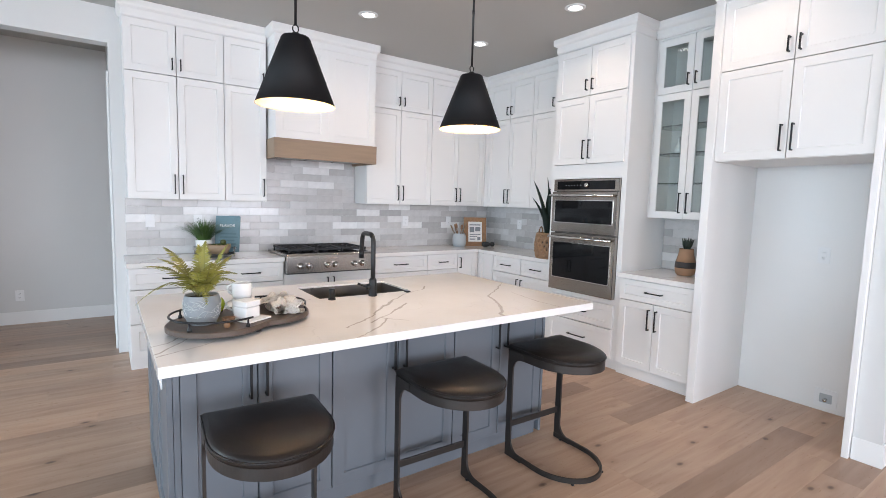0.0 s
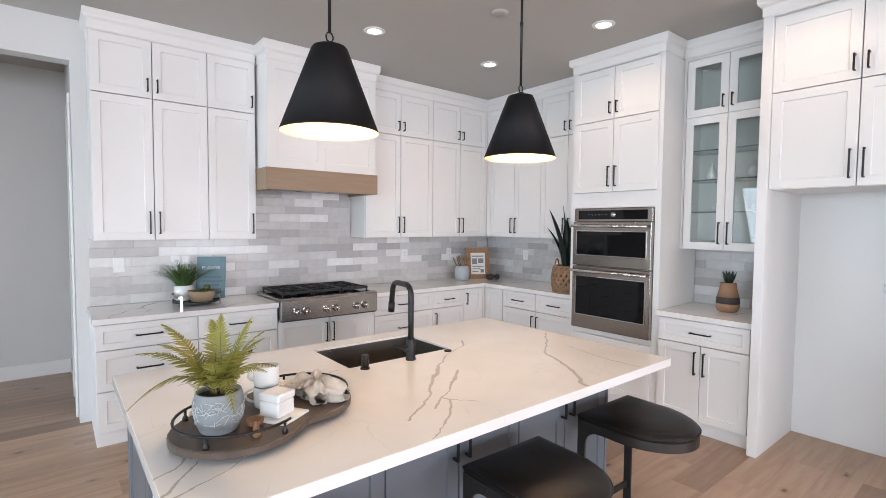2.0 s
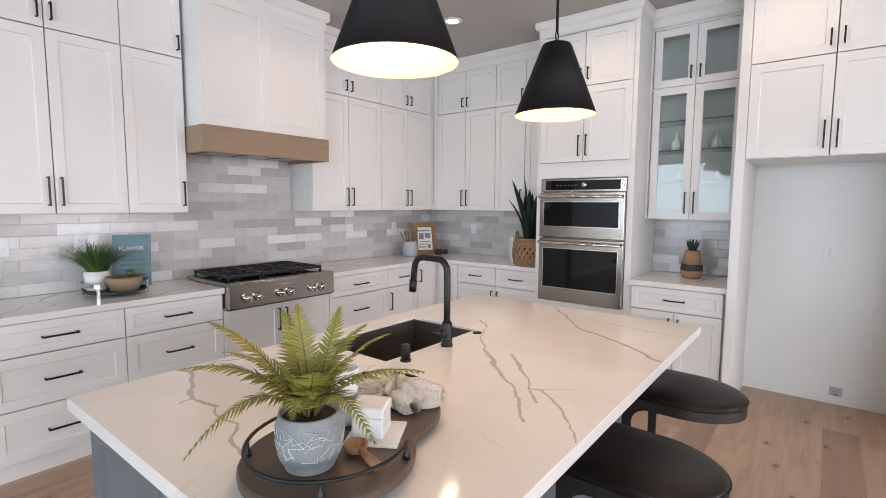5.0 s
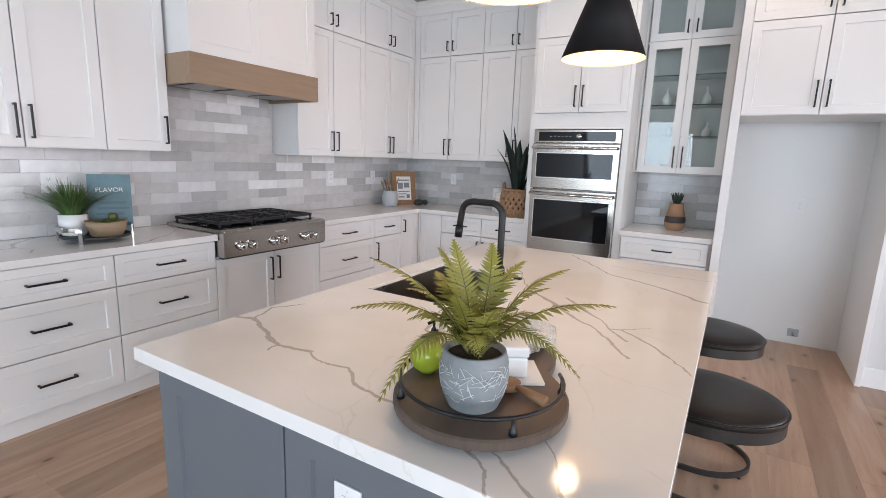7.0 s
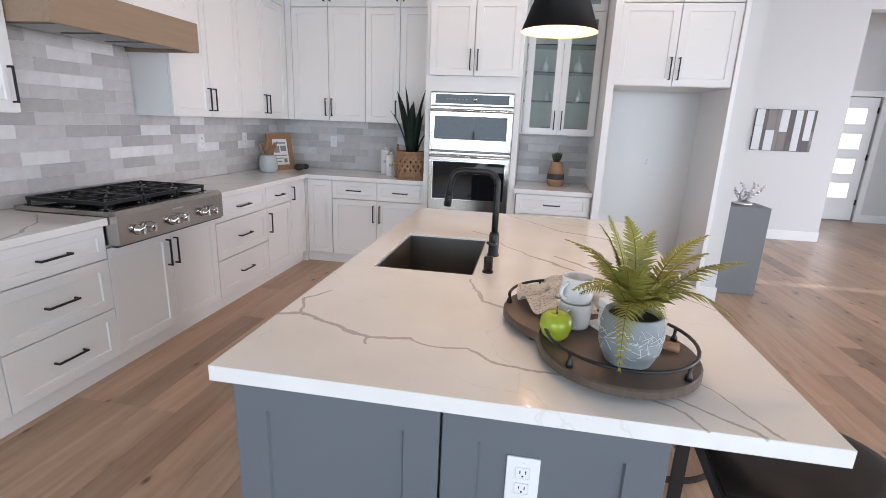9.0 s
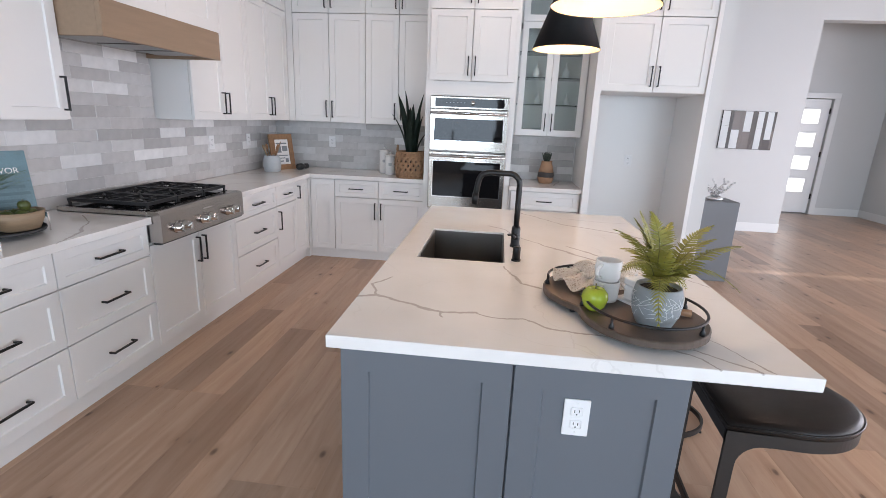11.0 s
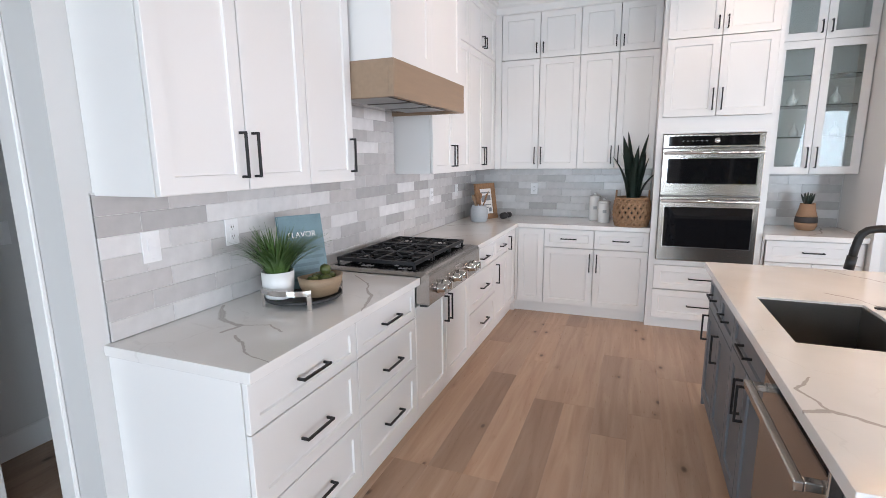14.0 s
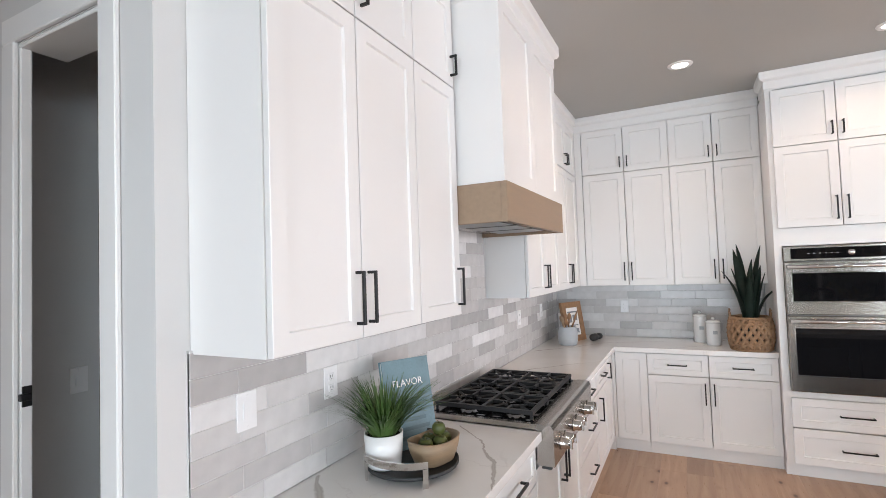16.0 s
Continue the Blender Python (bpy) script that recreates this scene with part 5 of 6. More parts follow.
# ---- living room ----
ped = thing("pedestal", "grey painted square display pedestal", "pedestal", pose(4.345, 0.76, 0, 0, 0, 0))
part("column", soft_box(-0.175, 0.175, -0.175, 0.175, 0.0, 0.835, 0.006), PEDM, ped)
coral = thing("coral_sculpture", "silver beaded coral sculpture on the pedestal", "sculpture", pose(4.33, 0.77, 0.835))
bm = lathe([(0.07, 0), (0.08, 0.012), (0.06, 0.03), (0.03, 0.045)], 20)
rnd = random.Random(5)
for k in range(9):
    a = k * 0.7
    for j in range(7):
        r = 0.02 + 0.022 * j
        c = Vector((r * math.cos(a + 0.1 * j), r * math.sin(a + 0.1 * j) * 1.0, 0.05 + 0.018 * j + 0.02 * math.sin(3 * a) + 0.004 * j * (k % 3)))
        bmesh.ops.create_icosphere(bm, subdivisions=1, radius=0.017 - 0.0008 * j, matrix=Matrix.Translation(c))
part("coral", smooth(bm), SILVER, coral)
art = thing("wall_art", "wide framed artwork of vertical dark and mirrored strips", "wall art", pose(7.06, -0.28, 1.262, 0, 0, -90))
AW, AH = 0.765, 0.56
part("backing", soft_box(0, AW, -0.025, 0, 0, AH, 0.003), ARTD, art)
for u0, u1, cut, low, high in ((0.0, 0.14, 0.6, ARTW, ARTW), (0.14, 0.2, 0.4, ARTD, ARTD), (0.2, 0.35, 0.5, ARTW, ARTM), (0.35, 0.42, 0.7, ARTM, ARTM), (0.42, 0.56, 0.46, ARTM, ARTW),
                              (0.56, 0.66, 0.3, ARTD, ARTD), (0.66, 0.78, 0.55, ARTW, ARTW), (0.78, 0.84, 0.5, ARTD, ARTD), (0.84, 0.96, 0.27, ARTD, ARTW), (0.96, 1.0, 0.5, ARTM, ARTD)):
    x0, x1 = 0.006 + u0 * (AW - 0.012), 0.004 + u1 * (AW - 0.012)
    part("strip", box(bmesh.new(), x0, x1, -0.03, -0.0255, 0.006, cut * AH), low, art)
    part("strip", box(bmesh.new(), x0, x1, -0.029, -0.0255, cut * AH + 0.002, AH - 0.006), high, art)

# ---- things on the island ----
TZ = ZC1


def tray_outline(n=64, grow=0.0):
    """Two overlapping round ends, offset from one another."""
    out = []
    for i in range(n):
        a = 2 * math.pi * i / n
        c, s = math.cos(a), math.sin(a)
        rs = []
        for cx, cy in ((0.107, 0.03), (-0.113, -0.03)):
            along = c * cx + s * cy
            under = (0.187 + grow) ** 2 - cx * cx - cy * cy + along * along
            rs.append(along + math.sqrt(max(under, 0.0)))
        hi, lo = max(rs), min(rs)
        r = hi + 0.012 * math.exp(-(hi - lo) / 0.03)
        out.append((r * c, r * s))
    return out


tray = thing("serving_tray", "dark walnut serving tray with black wire rails", "tray", pose(0.676, 2.581, TZ, 0, 0, 10) @ Matrix.Diagonal((1.07, 1.03, 1, 1)))
bm = bmesh.new()
rows = [[bm.verts.new((x, y, z)) for x, y in tray_outline(64, g)] for g, z in ((-0.008, 0.014), (0.0, 0.018), (0.0, 0.036), (-0.004, 0.04))]
for a, b in zip(rows, rows[1:]):
    for k in range(64):
        bm.faces.new((a[k], a[(k + 1) % 64], b[(k + 1) % 64], b[k]))
bm.faces.new(rows[0][::-1]), bm.faces.new(rows[-1])
part("board", bm, WALNUT, tray)
for x, y in ((-0.2, -0.12), (-0.2, 0.06), (0.2, 0.13), (0.2, -0.06), (0.0, -0.15), (0.0, 0.15)):
    part("foot", lathe([(0.009, 0.0), (0.012, 0.004), (0.012, 0.015)], 12, at=(x, y, 0)), BLACK, tray)
o = tray_outline(64, -0.014)
for lo, hi, posts in ((18, 46, (19, 27, 37, 45)), (-4, 10, (-3, 3, 9))):
    rail = part("rail", tube([(*o[i % 64], 0.075) for i in range(lo, hi + 1)], 0.0045, 8), BLACK, tray, "black wire rail")
    for i in posts:
        x, y = o[i % 64]
        part("post", lathe([(0.009, 0.04), (0.0075, 0.05), (0.004, 0.056), (0.004, 0.075)], 10, at=(x, y, 0)), BLACK, rail)
TT = TZ + 0.04

POT = (0.5, 2.517)
fern = thing("potted_fern", "yellow-green fern in a crackled grey stone pot", "potted plant", pose(*POT, TT) @ Matrix.Scale(1.06, 4))
part("pot", lathe([(0.044, 0), (0.05, 0.003), (0.062, 0.03), (0.068, 0.062), (0.067, 0.09), (0.062, 0.112), (0.061, 0.116), (0.056, 0.116), (0.055, 0.1), (0.03, 0.099)], 48, cap=True), STONEP, fern)
rnd = random.Random(11)
bm = bmesh.new()
for k in range(140):
    a, z = rnd.uniform(0, 6.283), rnd.uniform(0.035, 0.095)
    da, dz = rnd.uniform(-0.5, 0.5), rnd.uniform(-0.025, 0.025)
    pts = []
    for i in range(5):
        zz = min(0.1, max(0.03, z + dz * i / 4))
        rr = 0.0622 + 0.0063 * math.sin((zz - 0.03) / 0.075 * 2.35) + 0.0003
        pts.append((rr * math.cos(a + da * i / 4), rr * math.sin(a + da * i / 4), zz))
    tube(pts, 0.0007, 4, bm=bm)
part("crackle", bm, PALELINE, fern, "pale incised crackle lines")["kind"] = "stuff"
part("soil", lathe([(0.054, 0.1), (0.054, 0.104), (0.02, 0.107)], 24), SOIL, fern)


def frond(az, reach, tip, crest, n=27, leaf=0.042, seed=0):
    """A fern frond: a rib bent over a crest to its tip, with paired narrow leaflets that stand apart."""
    rr = random.Random(seed)
    bm = bmesh.new()
    a = radians(az)
    d, side = Vector((math.cos(a), math.sin(a), 0)), Vector((-math.sin(a), math.cos(a), 0))
    pts = []
    for i in range(n + 1):
        s = i / n
        out = 0.012 * (1 - s) ** 2 + 2 * s * (1 - s) * 0.38 * reach + s * s * reach
        up = 0.1 * (1 - s) ** 2 + 2 * s * (1 - s) * (0.115 + crest) + s * s * (0.115 + tip)
        pts.append(d * out + Vector((0, 0, up)) + side * 0.016 * s * math.sin(2.6 * s + 1.7 * seed))
    tube(pts, 0.0017, 5, bm=bm, taper=lambda s: 1.1 - 0.75 * s)
    ribs = len(bm.faces)
    step = (pts[-1] - pts[0]).length / n
    for i in range(4, n + 1):
        s = i / n
        length = leaf * min(1.0, 0.45 + 2.2 * s) * (1.06 - s ** 2.2) * rr.uniform(0.86, 1.1) + 0.003
        t = (pts[min(n, i + 1)] - pts[i - 1]).normalized()
        nrm = t.cross(side).normalized()
        for sg in (-1, 1):
            droop = 0.1 + rr.uniform(-0.12, 0.16)
            out = (side * sg + t * (0.42 + 0.3 * s) - Vector((0, 0, droop))).normalized()
            tipv = pts[i] + out * length + t * 0.004 - Vector((0, 0, 0.12 * length))
            w = t * min(0.0046, 0.44 * step)
            p = pts[i]
            v = [bm.verts.new(q) for q in (p - w, p + out * length * 0.5 - w * 0.95, tipv, p + out * length * 0.5 + w * 0.95, p + w, p + out * length * 0.5 + nrm * 0.0012)]
            bm.faces.new((v[0], v[1], v[5])), bm.faces.new((v[1], v[2], v[5])), bm.faces.new((v[2], v[3], v[5])), bm.faces.new((v[3], v[4], v[5])), bm.faces.new((v[4], v[0], v[5]))
    smooth(bm)
    bm.faces.ensure_lookup_table()
    for f in bm.faces[:ribs]:
        f.material_index = 1
    return bm


for k, (az, reach, tip, crest) in enumerate(((138, 0.235, 0.10, 0.13), (128, 0.20, 0.175, 0.14), (165, 0.225, -0.03, 0.12), (-75, 0.245, 0.11, 0.12), (-62, 0.165, 0.165, 0.13), (-90, 0.205, 0.005, 0.12),
                                             (10, 0.10, 0.19, 0.13), (58, 0.075, 0.2, 0.12), (-18, 0.12, 0.16, 0.12), (95, 0.09, 0.185, 0.13), (205, 0.08, 0.02, 0.08), (-130, 0.07, 0.10, 0.09), (40, 0.15, 0.07, 0.11), (178, 0.07, 0.12, 0.09), (150, 0.15, 0.14, 0.12), (-85, 0.13, 0.14, 0.11), (120, 0.13, 0.05, 0.1), (-45, 0.14, 0.06, 0.1), (225, 0.06, 0.05, 0.08), (75, 0.12, 0.13, 0.12))):
    part("frond", data_of("frond", frond(az, reach, tip, crest, seed=k), [FERN, FERNRIB]), None, fern)


def fruit(name, label, m, r, mat):
    ob = thing(name, label, name, m)
    part("flesh", lathe([(0.15 * r, 0.02 * r), (0.45 * r, 0.0), (0.8 * r, 0.35 * r), (1.0 * r, 0.95 * r), (0.92 * r, 1.4 * r), (0.62 * r, 1.74 * r), (0.3 * r, 1.76 * r), (0.06 * r, 1.6 * r)], 28), mat, ob)
    part("stem", tube([(0, 0, 1.6 * r), (0.03 * r, 0, 1.85 * r), (0.12 * r, 0, 2.1 * r)], 0.05 * r, 6), FERNRIB, ob, "short brown stem")
    return ob


fruit("apple", "shiny green apple on the tray", pose(0.577, 2.682, TT), 0.042, APPLE)


def mug(m, label):
    ob = thing("mug", label, "mug", m, "stacked mugs")
    part("cup", lathe([(0.034, 0), (0.038, 0.003), (0.041, 0.02), (0.042, 0.082), (0.0415, 0.085), (0.039, 0.085), (0.038, 0.08), (0.036, 0.012), (0.01, 0.008)], 40), CERAM, ob)
    part("handle", tube([(0.04 + 0.028 * math.sin(a), 0, 0.045 - 0.026 * math.cos(a)) for a in [math.pi * i / 12 for i in range(13)]], 0.0055, 8), CERAM, ob)


mug(pose(0.68, 2.626, TT, 0, 0, 150) @ Matrix.Diagonal((1.02, 1.02, 0.84, 1)), "white ceramic mug under another on the tray")
mug(pose(0.681, 2.627, TT + 0.0717, 0, 0, 138) @ Matrix.Diagonal((1.02, 1.02, 0.84, 1)), "white ceramic mug stacked on another mug")
coaster = tagged(part("coaster", soft_box(-0.055, 0.055, -0.055, 0.055, 0, 0.007, 0.002), CERAM, at=pose(0.684, 2.504, TT, 0, 0, 32) @ Matrix.Scale(1.17, 4)), "square white stone coaster on the tray", "coaster")
wbox = thing("trinket_box", "small white ceramic box with lid on a coaster", "box", pose(0.675, 2.512, TT + 0.0084, 0, 0, 30) @ Matrix.Scale(1.15, 4))
part("base", soft_box(-0.034, 0.034, -0.034, 0.034, 0, 0.043, 0.005, 3), CERAM, wbox)
part("lid", soft_box(-0.036, 0.036, -0.036, 0.036, 0.0435, 0.066, 0.005, 3), CERAM, wbox)
spoon = thing("wooden_scoop", "small brown wooden scoop on the tray", "scoop", pose(0.594, 2.477, TT, 0, 0, -105) @ Matrix.Scale(1.15, 4))
part("bowl", lathe([(0.008, 0.0), (0.02, 0.006), (0.024, 0.02), (0.021, 0.02), (0.006, 0.008)], 24), WOODM, spoon)
part("stick", tube([(0.02, 0, 0.016), (0.05, 0, 0.013), (0.085, 0, 0.012)], 0.009, 10, taper=lambda s: 0.7 + 0.5 * s), WOODM, spoon)

# folded napkin, drawn together by a ring
napkin = thing("napkin", "crumpled cream and brown linen napkin tied in a knot", "napkin", pose(0.85, 2.602, TT, 0, 0, 4) @ Matrix.Scale(1.35, 4))


def cloth(nx, ny, shape):
    bm = bmesh.new()
    v = [[bm.verts.new(shape(i / nx, j / ny)) for i in range(nx + 1)] for j in range(ny + 1)]
    for j in range(ny):
        for i in range(nx):
            bm.faces.new((v[j][i], v[j][i + 1], v[j + 1][i + 1], v[j + 1][i]))
    bmesh.ops.solidify(bm, geom=bm.faces[:], thickness=0.002)
    return smooth(bm)


def fan(u, v):
    a = radians(70 + 120 * u)
    r = 0.012 + 0.125 * v
    z = 0.03 * (1 - 0.75 * v) + (0.003 + 0.008 * v) * math.sin(u * 21) + 0.012 + 0.01 * noise.noise(Vector((5 * u, 5 * v, 0)))
    return (r * math.cos(a), r * math.sin(a), max(0.004, z))


def roll(du, dv, length, rad):
    def shape(u, v):
        a = 2 * math.pi * u * 0.93
        r = rad * (0.3 + 0.85 * math.sin(math.pi * (0.08 + 0.82 * v))) * (1 + 0.18 * math.sin(5 * a) + 0.25 * noise.noise(Vector((3 * math.cos(a), 3 * math.sin(a), 4 * v + length * 50))))
        return (du * length * v - dv * r * math.cos(a), dv * length * v + du * r * math.cos(a), max(0.003, rad * 0.95 + r * math.sin(a)))
    return shape


part("fan_fold", data_of("fan_fold", cloth(44, 12, fan), [LINEN]), None, napkin)
for du, dv, ln, rad in ((0.35, -0.93, 0.105, 0.026), (-0.35, -0.93, 0.085, 0.025), (0.9, 0.35, 0.065, 0.022), (0.5, 0.86, 0.085, 0.026), (-0.3, 0.95, 0.075, 0.026), (-0.9, -0.2, 0.05, 0.024)):
    part("loop_fold", data_of("loop_fold", cloth(26, 12, roll(du, dv, ln, rad)), [LINEN]), None, napkin)
part("print_fold", data_of("print_fold", cloth(26, 10, roll(0.4, -0.9, 0.045, 0.02)), [LINENB]), None, napkin, "brown patterned fold")
part("knot", lathe([(0.012, 0.008), (0.02, 0.014), (0.022, 0.028), (0.016, 0.04)], 16), LINENB, napkin)

# ---- things on the north worktop ----
stand = thing("round_stand", "round dark tray with arched silver metal feet", "tray stand", pose(1.03, 5.325, ZC1))
part("plate", lathe([(0.155, 0.02), (0.173, 0.022), (0.175, 0.026), (0.175, 0.036), (0.171, 0.036), (0.169, 0.028), (0.1, 0.027)], 48), SLOT, stand, "dark round plate")
for ang in (185, 5):
    bm = bmesh.new()
    a0 = radians(ang)
    span = radians(42)
    n = 8
    top = []
    for i in range(n + 1):
        a = a0 - span + 2 * span * i / n
        top.append((0.183 * math.cos(a), 0.183 * math.sin(a), 0.085))
    rows = []
    for x, y, _ in top:
        d = Vector((x, y, 0)).normalized() * 0.006
        rows.append([bm.verts.new(p) for p in ((x, y, 0.066), (x, y, 0.09), (x + d.x, y + d.y, 0.09), (x + d.x, y + d.y, 0.066))])
    for a, b in zip(rows, rows[1:]):
        for k in range(4):
            bm.faces.new((a[k], a[(k + 1) % 4], b[(k + 1) % 4], b[k]))
    bm.faces.new(rows[0][::-1]), bm.faces.new(rows[-1])
    for (x, y, _), turn in ((top[0], 1), (top[-1], -1)):
        d, e = Vector((x, y, 0)).normalized() * 0.006, Vector((-y, x, 0)).normalized() * 0.02 * turn
        lo = [bm.verts.new((x + w.x, y + w.y, 0.0)) for w in (Vector(), d, d + e, e)]
        hi = [bm.verts.new((x + w.x, y + w.y, 0.0655)) for w in (Vector(), d, d + e, e)]
        bm.faces.new(lo[::-1]), bm.faces.new(hi)
        for k in range(4):
            bm.faces.new((lo[k], lo[(k + 1) % 4], hi[(k + 1) % 4], hi[k]))
    bmesh.ops.recalc_face_normals(bm, faces=bm.faces[:])
    part("foot", smooth(bm, True), CHROME, stand, "arched silver foot")
gp = thing("potted_grass", "bushy green grass in a white ceramic pot", "potted plant", pose(0.95, 5.40, ZC1 + 0.028) @ Matrix.Scale(1.25, 4))
part("pot", lathe([(0.045, 0), (0.05, 0.004), (0.056, 0.05), (0.058, 0.1), (0.055, 0.1), (0.053, 0.085), (0.02, 0.085)], 40), CERAM, gp)
part("soil", lathe([(0.052, 0.085), (0.05, 0.09), (0.01, 0.092)], 24), SOIL, gp)
bm = bmesh.new()
rnd = random.Random(3)
for k in range(430):
    a, lean = rnd.uniform(0, 6.283), rnd.uniform(0.03, 1.0) ** 0.6
    ln = rnd.uniform(0.11, 0.205)
    r0 = rnd.uniform(0, 0.038)
    base = Vector((r0 * math.cos(a), r0 * math.sin(a), 0.088))
    d = Vector((math.cos(a), math.sin(a), 0))
    s = Vector((-d.y, d.x, 0)) * 0.0034
    prev = None
    for i in range(5):
        t = i / 4
        p = base + d * (ln * lean * 1.02 * t ** 1.2) + Vector((0, 0, ln * (t - 0.42 * lean * t * t)))
        w = s * (1 - 0.92 * t) * (1.25 if i else 1)
        cur = (bm.verts.new(p - w), bm.verts.new(p + w + Vector((0, 0, 0.0004))))
        if prev:
            bm.faces.new((prev[0], prev[1], cur[1], cur[0]))
        prev = cur
part("blades", bm, GRASS, gp, "dense green blades")["kind"] = "stuff"
bowl = thing("wooden_bowl", "light wooden bowl holding olive green fruit", "bowl", pose(1.055, 5.245, ZC1 + 0.028, 0, 0, -15) @ Matrix.Scale(1.2, 4))
bm = bmesh.new()
rows = []
for sx, sy, z in ((0.055, 0.04, 0.0), (0.065, 0.048, 0.004), (0.082, 0.06, 0.045), (0.088, 0.064, 0.072), (0.082, 0.058, 0.072), (0.074, 0.052, 0.04), (0.03, 0.02, 0.03)):
    rows.append([bm.verts.new((sx * math.copysign(abs(math.cos(a)) ** 0.75, math.cos(a)), sy * math.copysign(abs(math.sin(a)) ** 0.75, math.sin(a)), z + (0.006 * abs(math.cos(a)) if z > 0.06 else 0))) for a in [2 * math.pi * i / 32 for i in range(32)]])
for a, b in zip(rows, rows[1:]):
    for k in range(32):
        bm.faces.new((a[k], a[(k + 1) % 32], b[(k + 1) % 32], b[k]))
bm.faces.new(rows[0][::-1]), bm.faces.new(rows[-1])
part("bowl_body", smooth(bm), WOODB, bowl)
for k, (fx, fy, fz, r) in enumerate(((-0.038, 0.0, 0.037, 0.024), (0.006, -0.021, 0.037, 0.024), (0.046, 0.0, 0.037, 0.024), (0.004, 0.026, 0.037, 0.023), (0.03, 0.006, 0.072, 0.022))):
    q = pose(1.055, 5.245, ZC1 + 0.028, 0, 0, -15) @ Matrix.Scale(1.2, 4) @ pose(fx, fy, fz, 0, 0, 40 * k)
    fruit("fig", "olive green fruit in the wooden bowl", q, r, FIG)
book = thing("cookbook", "teal cookbook standing against the tiles", "book", pose(1.045, 5.43, ZC1 + 0.03, -11, 0, -27))
part("cover", soft_box(0, 0.225, 0, 0.004, 0, 0.355, 0.001), BOOKC, book)
part("pages", box(bmesh.new(), 0.006, 0.22, 0.0042, 0.021, 0.004, 0.35), PAPER, book)
part("back_cover", soft_box(0, 0.225, 0.0212, 0.025, 0, 0.355, 0.001), BOOKC, book)
for k in range(5):
    part("print_band", box(bmesh.new(), 0.015 + 0.01 * k, 0.21 - 0.014 * (k % 3), -0.0006, -0.0002, 0.035 + 0.034 * k, 0.05 + 0.034 * k), BOOKD, book, "dark printed swirl")
txt = bpy.data.curves.new("title", "FONT")
txt.body, txt.size, txt.extrude, txt.align_x = "FLAVOR", 0.04, 0.0003, "CENTER"
txt.materials.append(PAPER)
tob = new("title_curve", txt)
me = bpy.data.meshes.new_from_object(tob)
bpy.data.objects.remove(tob)
part("title", me, PAPER, book, "white printed title", at=pose(0.1125, -0.0008, 0.245, 90, 0, 0))

# corner group
crock = thing("utensil_crock", "pale grey ceramic crock holding wooden utensils", "crock", pose(3.994, 5.392, ZC1) @ Matrix.Scale(1.22, 4))
part("jar", lathe([(0.055, 0), (0.066, 0.006), (0.074, 0.05), (0.072, 0.1), (0.06, 0.135), (0.058, 0.14), (0.053, 0.14), (0.054, 0.12), (0.02, 0.06)], 40), CROCKM, crock)
rnd = random.Random(8)
for k in range(6):
    a = rnd.uniform(2.2, 5.2)
    tip = Vector((0.1 * math.cos(a) * rnd.uniform(0.5, 1.0), 0.07 * math.sin(a), rnd.uniform(0.2, 0.245)))
    bm = tube([(0, 0, 0.07), tip * 0.8, tip], 0.0055, 8)
    d = tip.normalized()
    bmesh.ops.create_icosphere(bm, subdivisions=2, radius=1, matrix=Matrix.Translation(tip) @ d.to_track_quat("Z", "Y").to_matrix().to_4x4() @ Matrix.Diagonal((0.015, 0.006, 0.03, 1)))
    part("utensil", smooth(bm), WOODM if k % 2 else WOODB, crock, "wooden spoon")
cork = thing("framed_print", "brown cork-framed print leaning in the corner", "picture frame", pose(4.1, 5.42, ZC1, -9, 0, -24) @ Matrix.Scale(1.42, 4))
bm = bmesh.new()
fw, fh = 0.215, 0.27
for b in ((0, 0.04, 0, 0.02, 0, fh), (fw - 0.04, fw, 0, 0.02, 0, fh), (0.04, fw - 0.04, 0, 0.02, 0, 0.04), (0.04, fw - 0.04, 0, 0.02, fh - 0.04, fh)):
    box(bm, *b)
part("frame", bm, CORK, cork)
pr = part("print", box(bmesh.new(), 0.04, fw - 0.04, 0.008, 0.012, 0.04, fh - 0.04), PAPER, cork, "white printed sheet")
for k, (a, b, z0, z1) in enumerate(((0.055, 0.16, 0.195, 0.205), (0.055, 0.1, 0.13, 0.18), (0.11, 0.16, 0.14, 0.18), (0.055, 0.16, 0.105, 0.112), (0.055, 0.13, 0.085, 0.092), (0.13, 0.16, 0.055, 0.085), (0.055, 0.11, 0.06, 0.07))):
    part("print_block", box(bmesh.new(), a, b, 0.0072, 0.0078, z0, z1), INK, pr)
mill = thing("pepper_mill", "small black mill lying on the worktop", "mill", pose(4.31, 5.20, ZC1 + 0.0352, 0, 90, -20) @ Matrix.Scale(1.3, 4))
part("grip", lathe([(0.02, -0.05), (0.026, -0.04), (0.027, 0.0), (0.018, 0.02), (0.014, 0.035)], 24), SLOT, mill)
part("head", lathe([(0.016, 0.036), (0.023, 0.045), (0.022, 0.07), (0.008, 0.078)], 24), SLOT, mill)


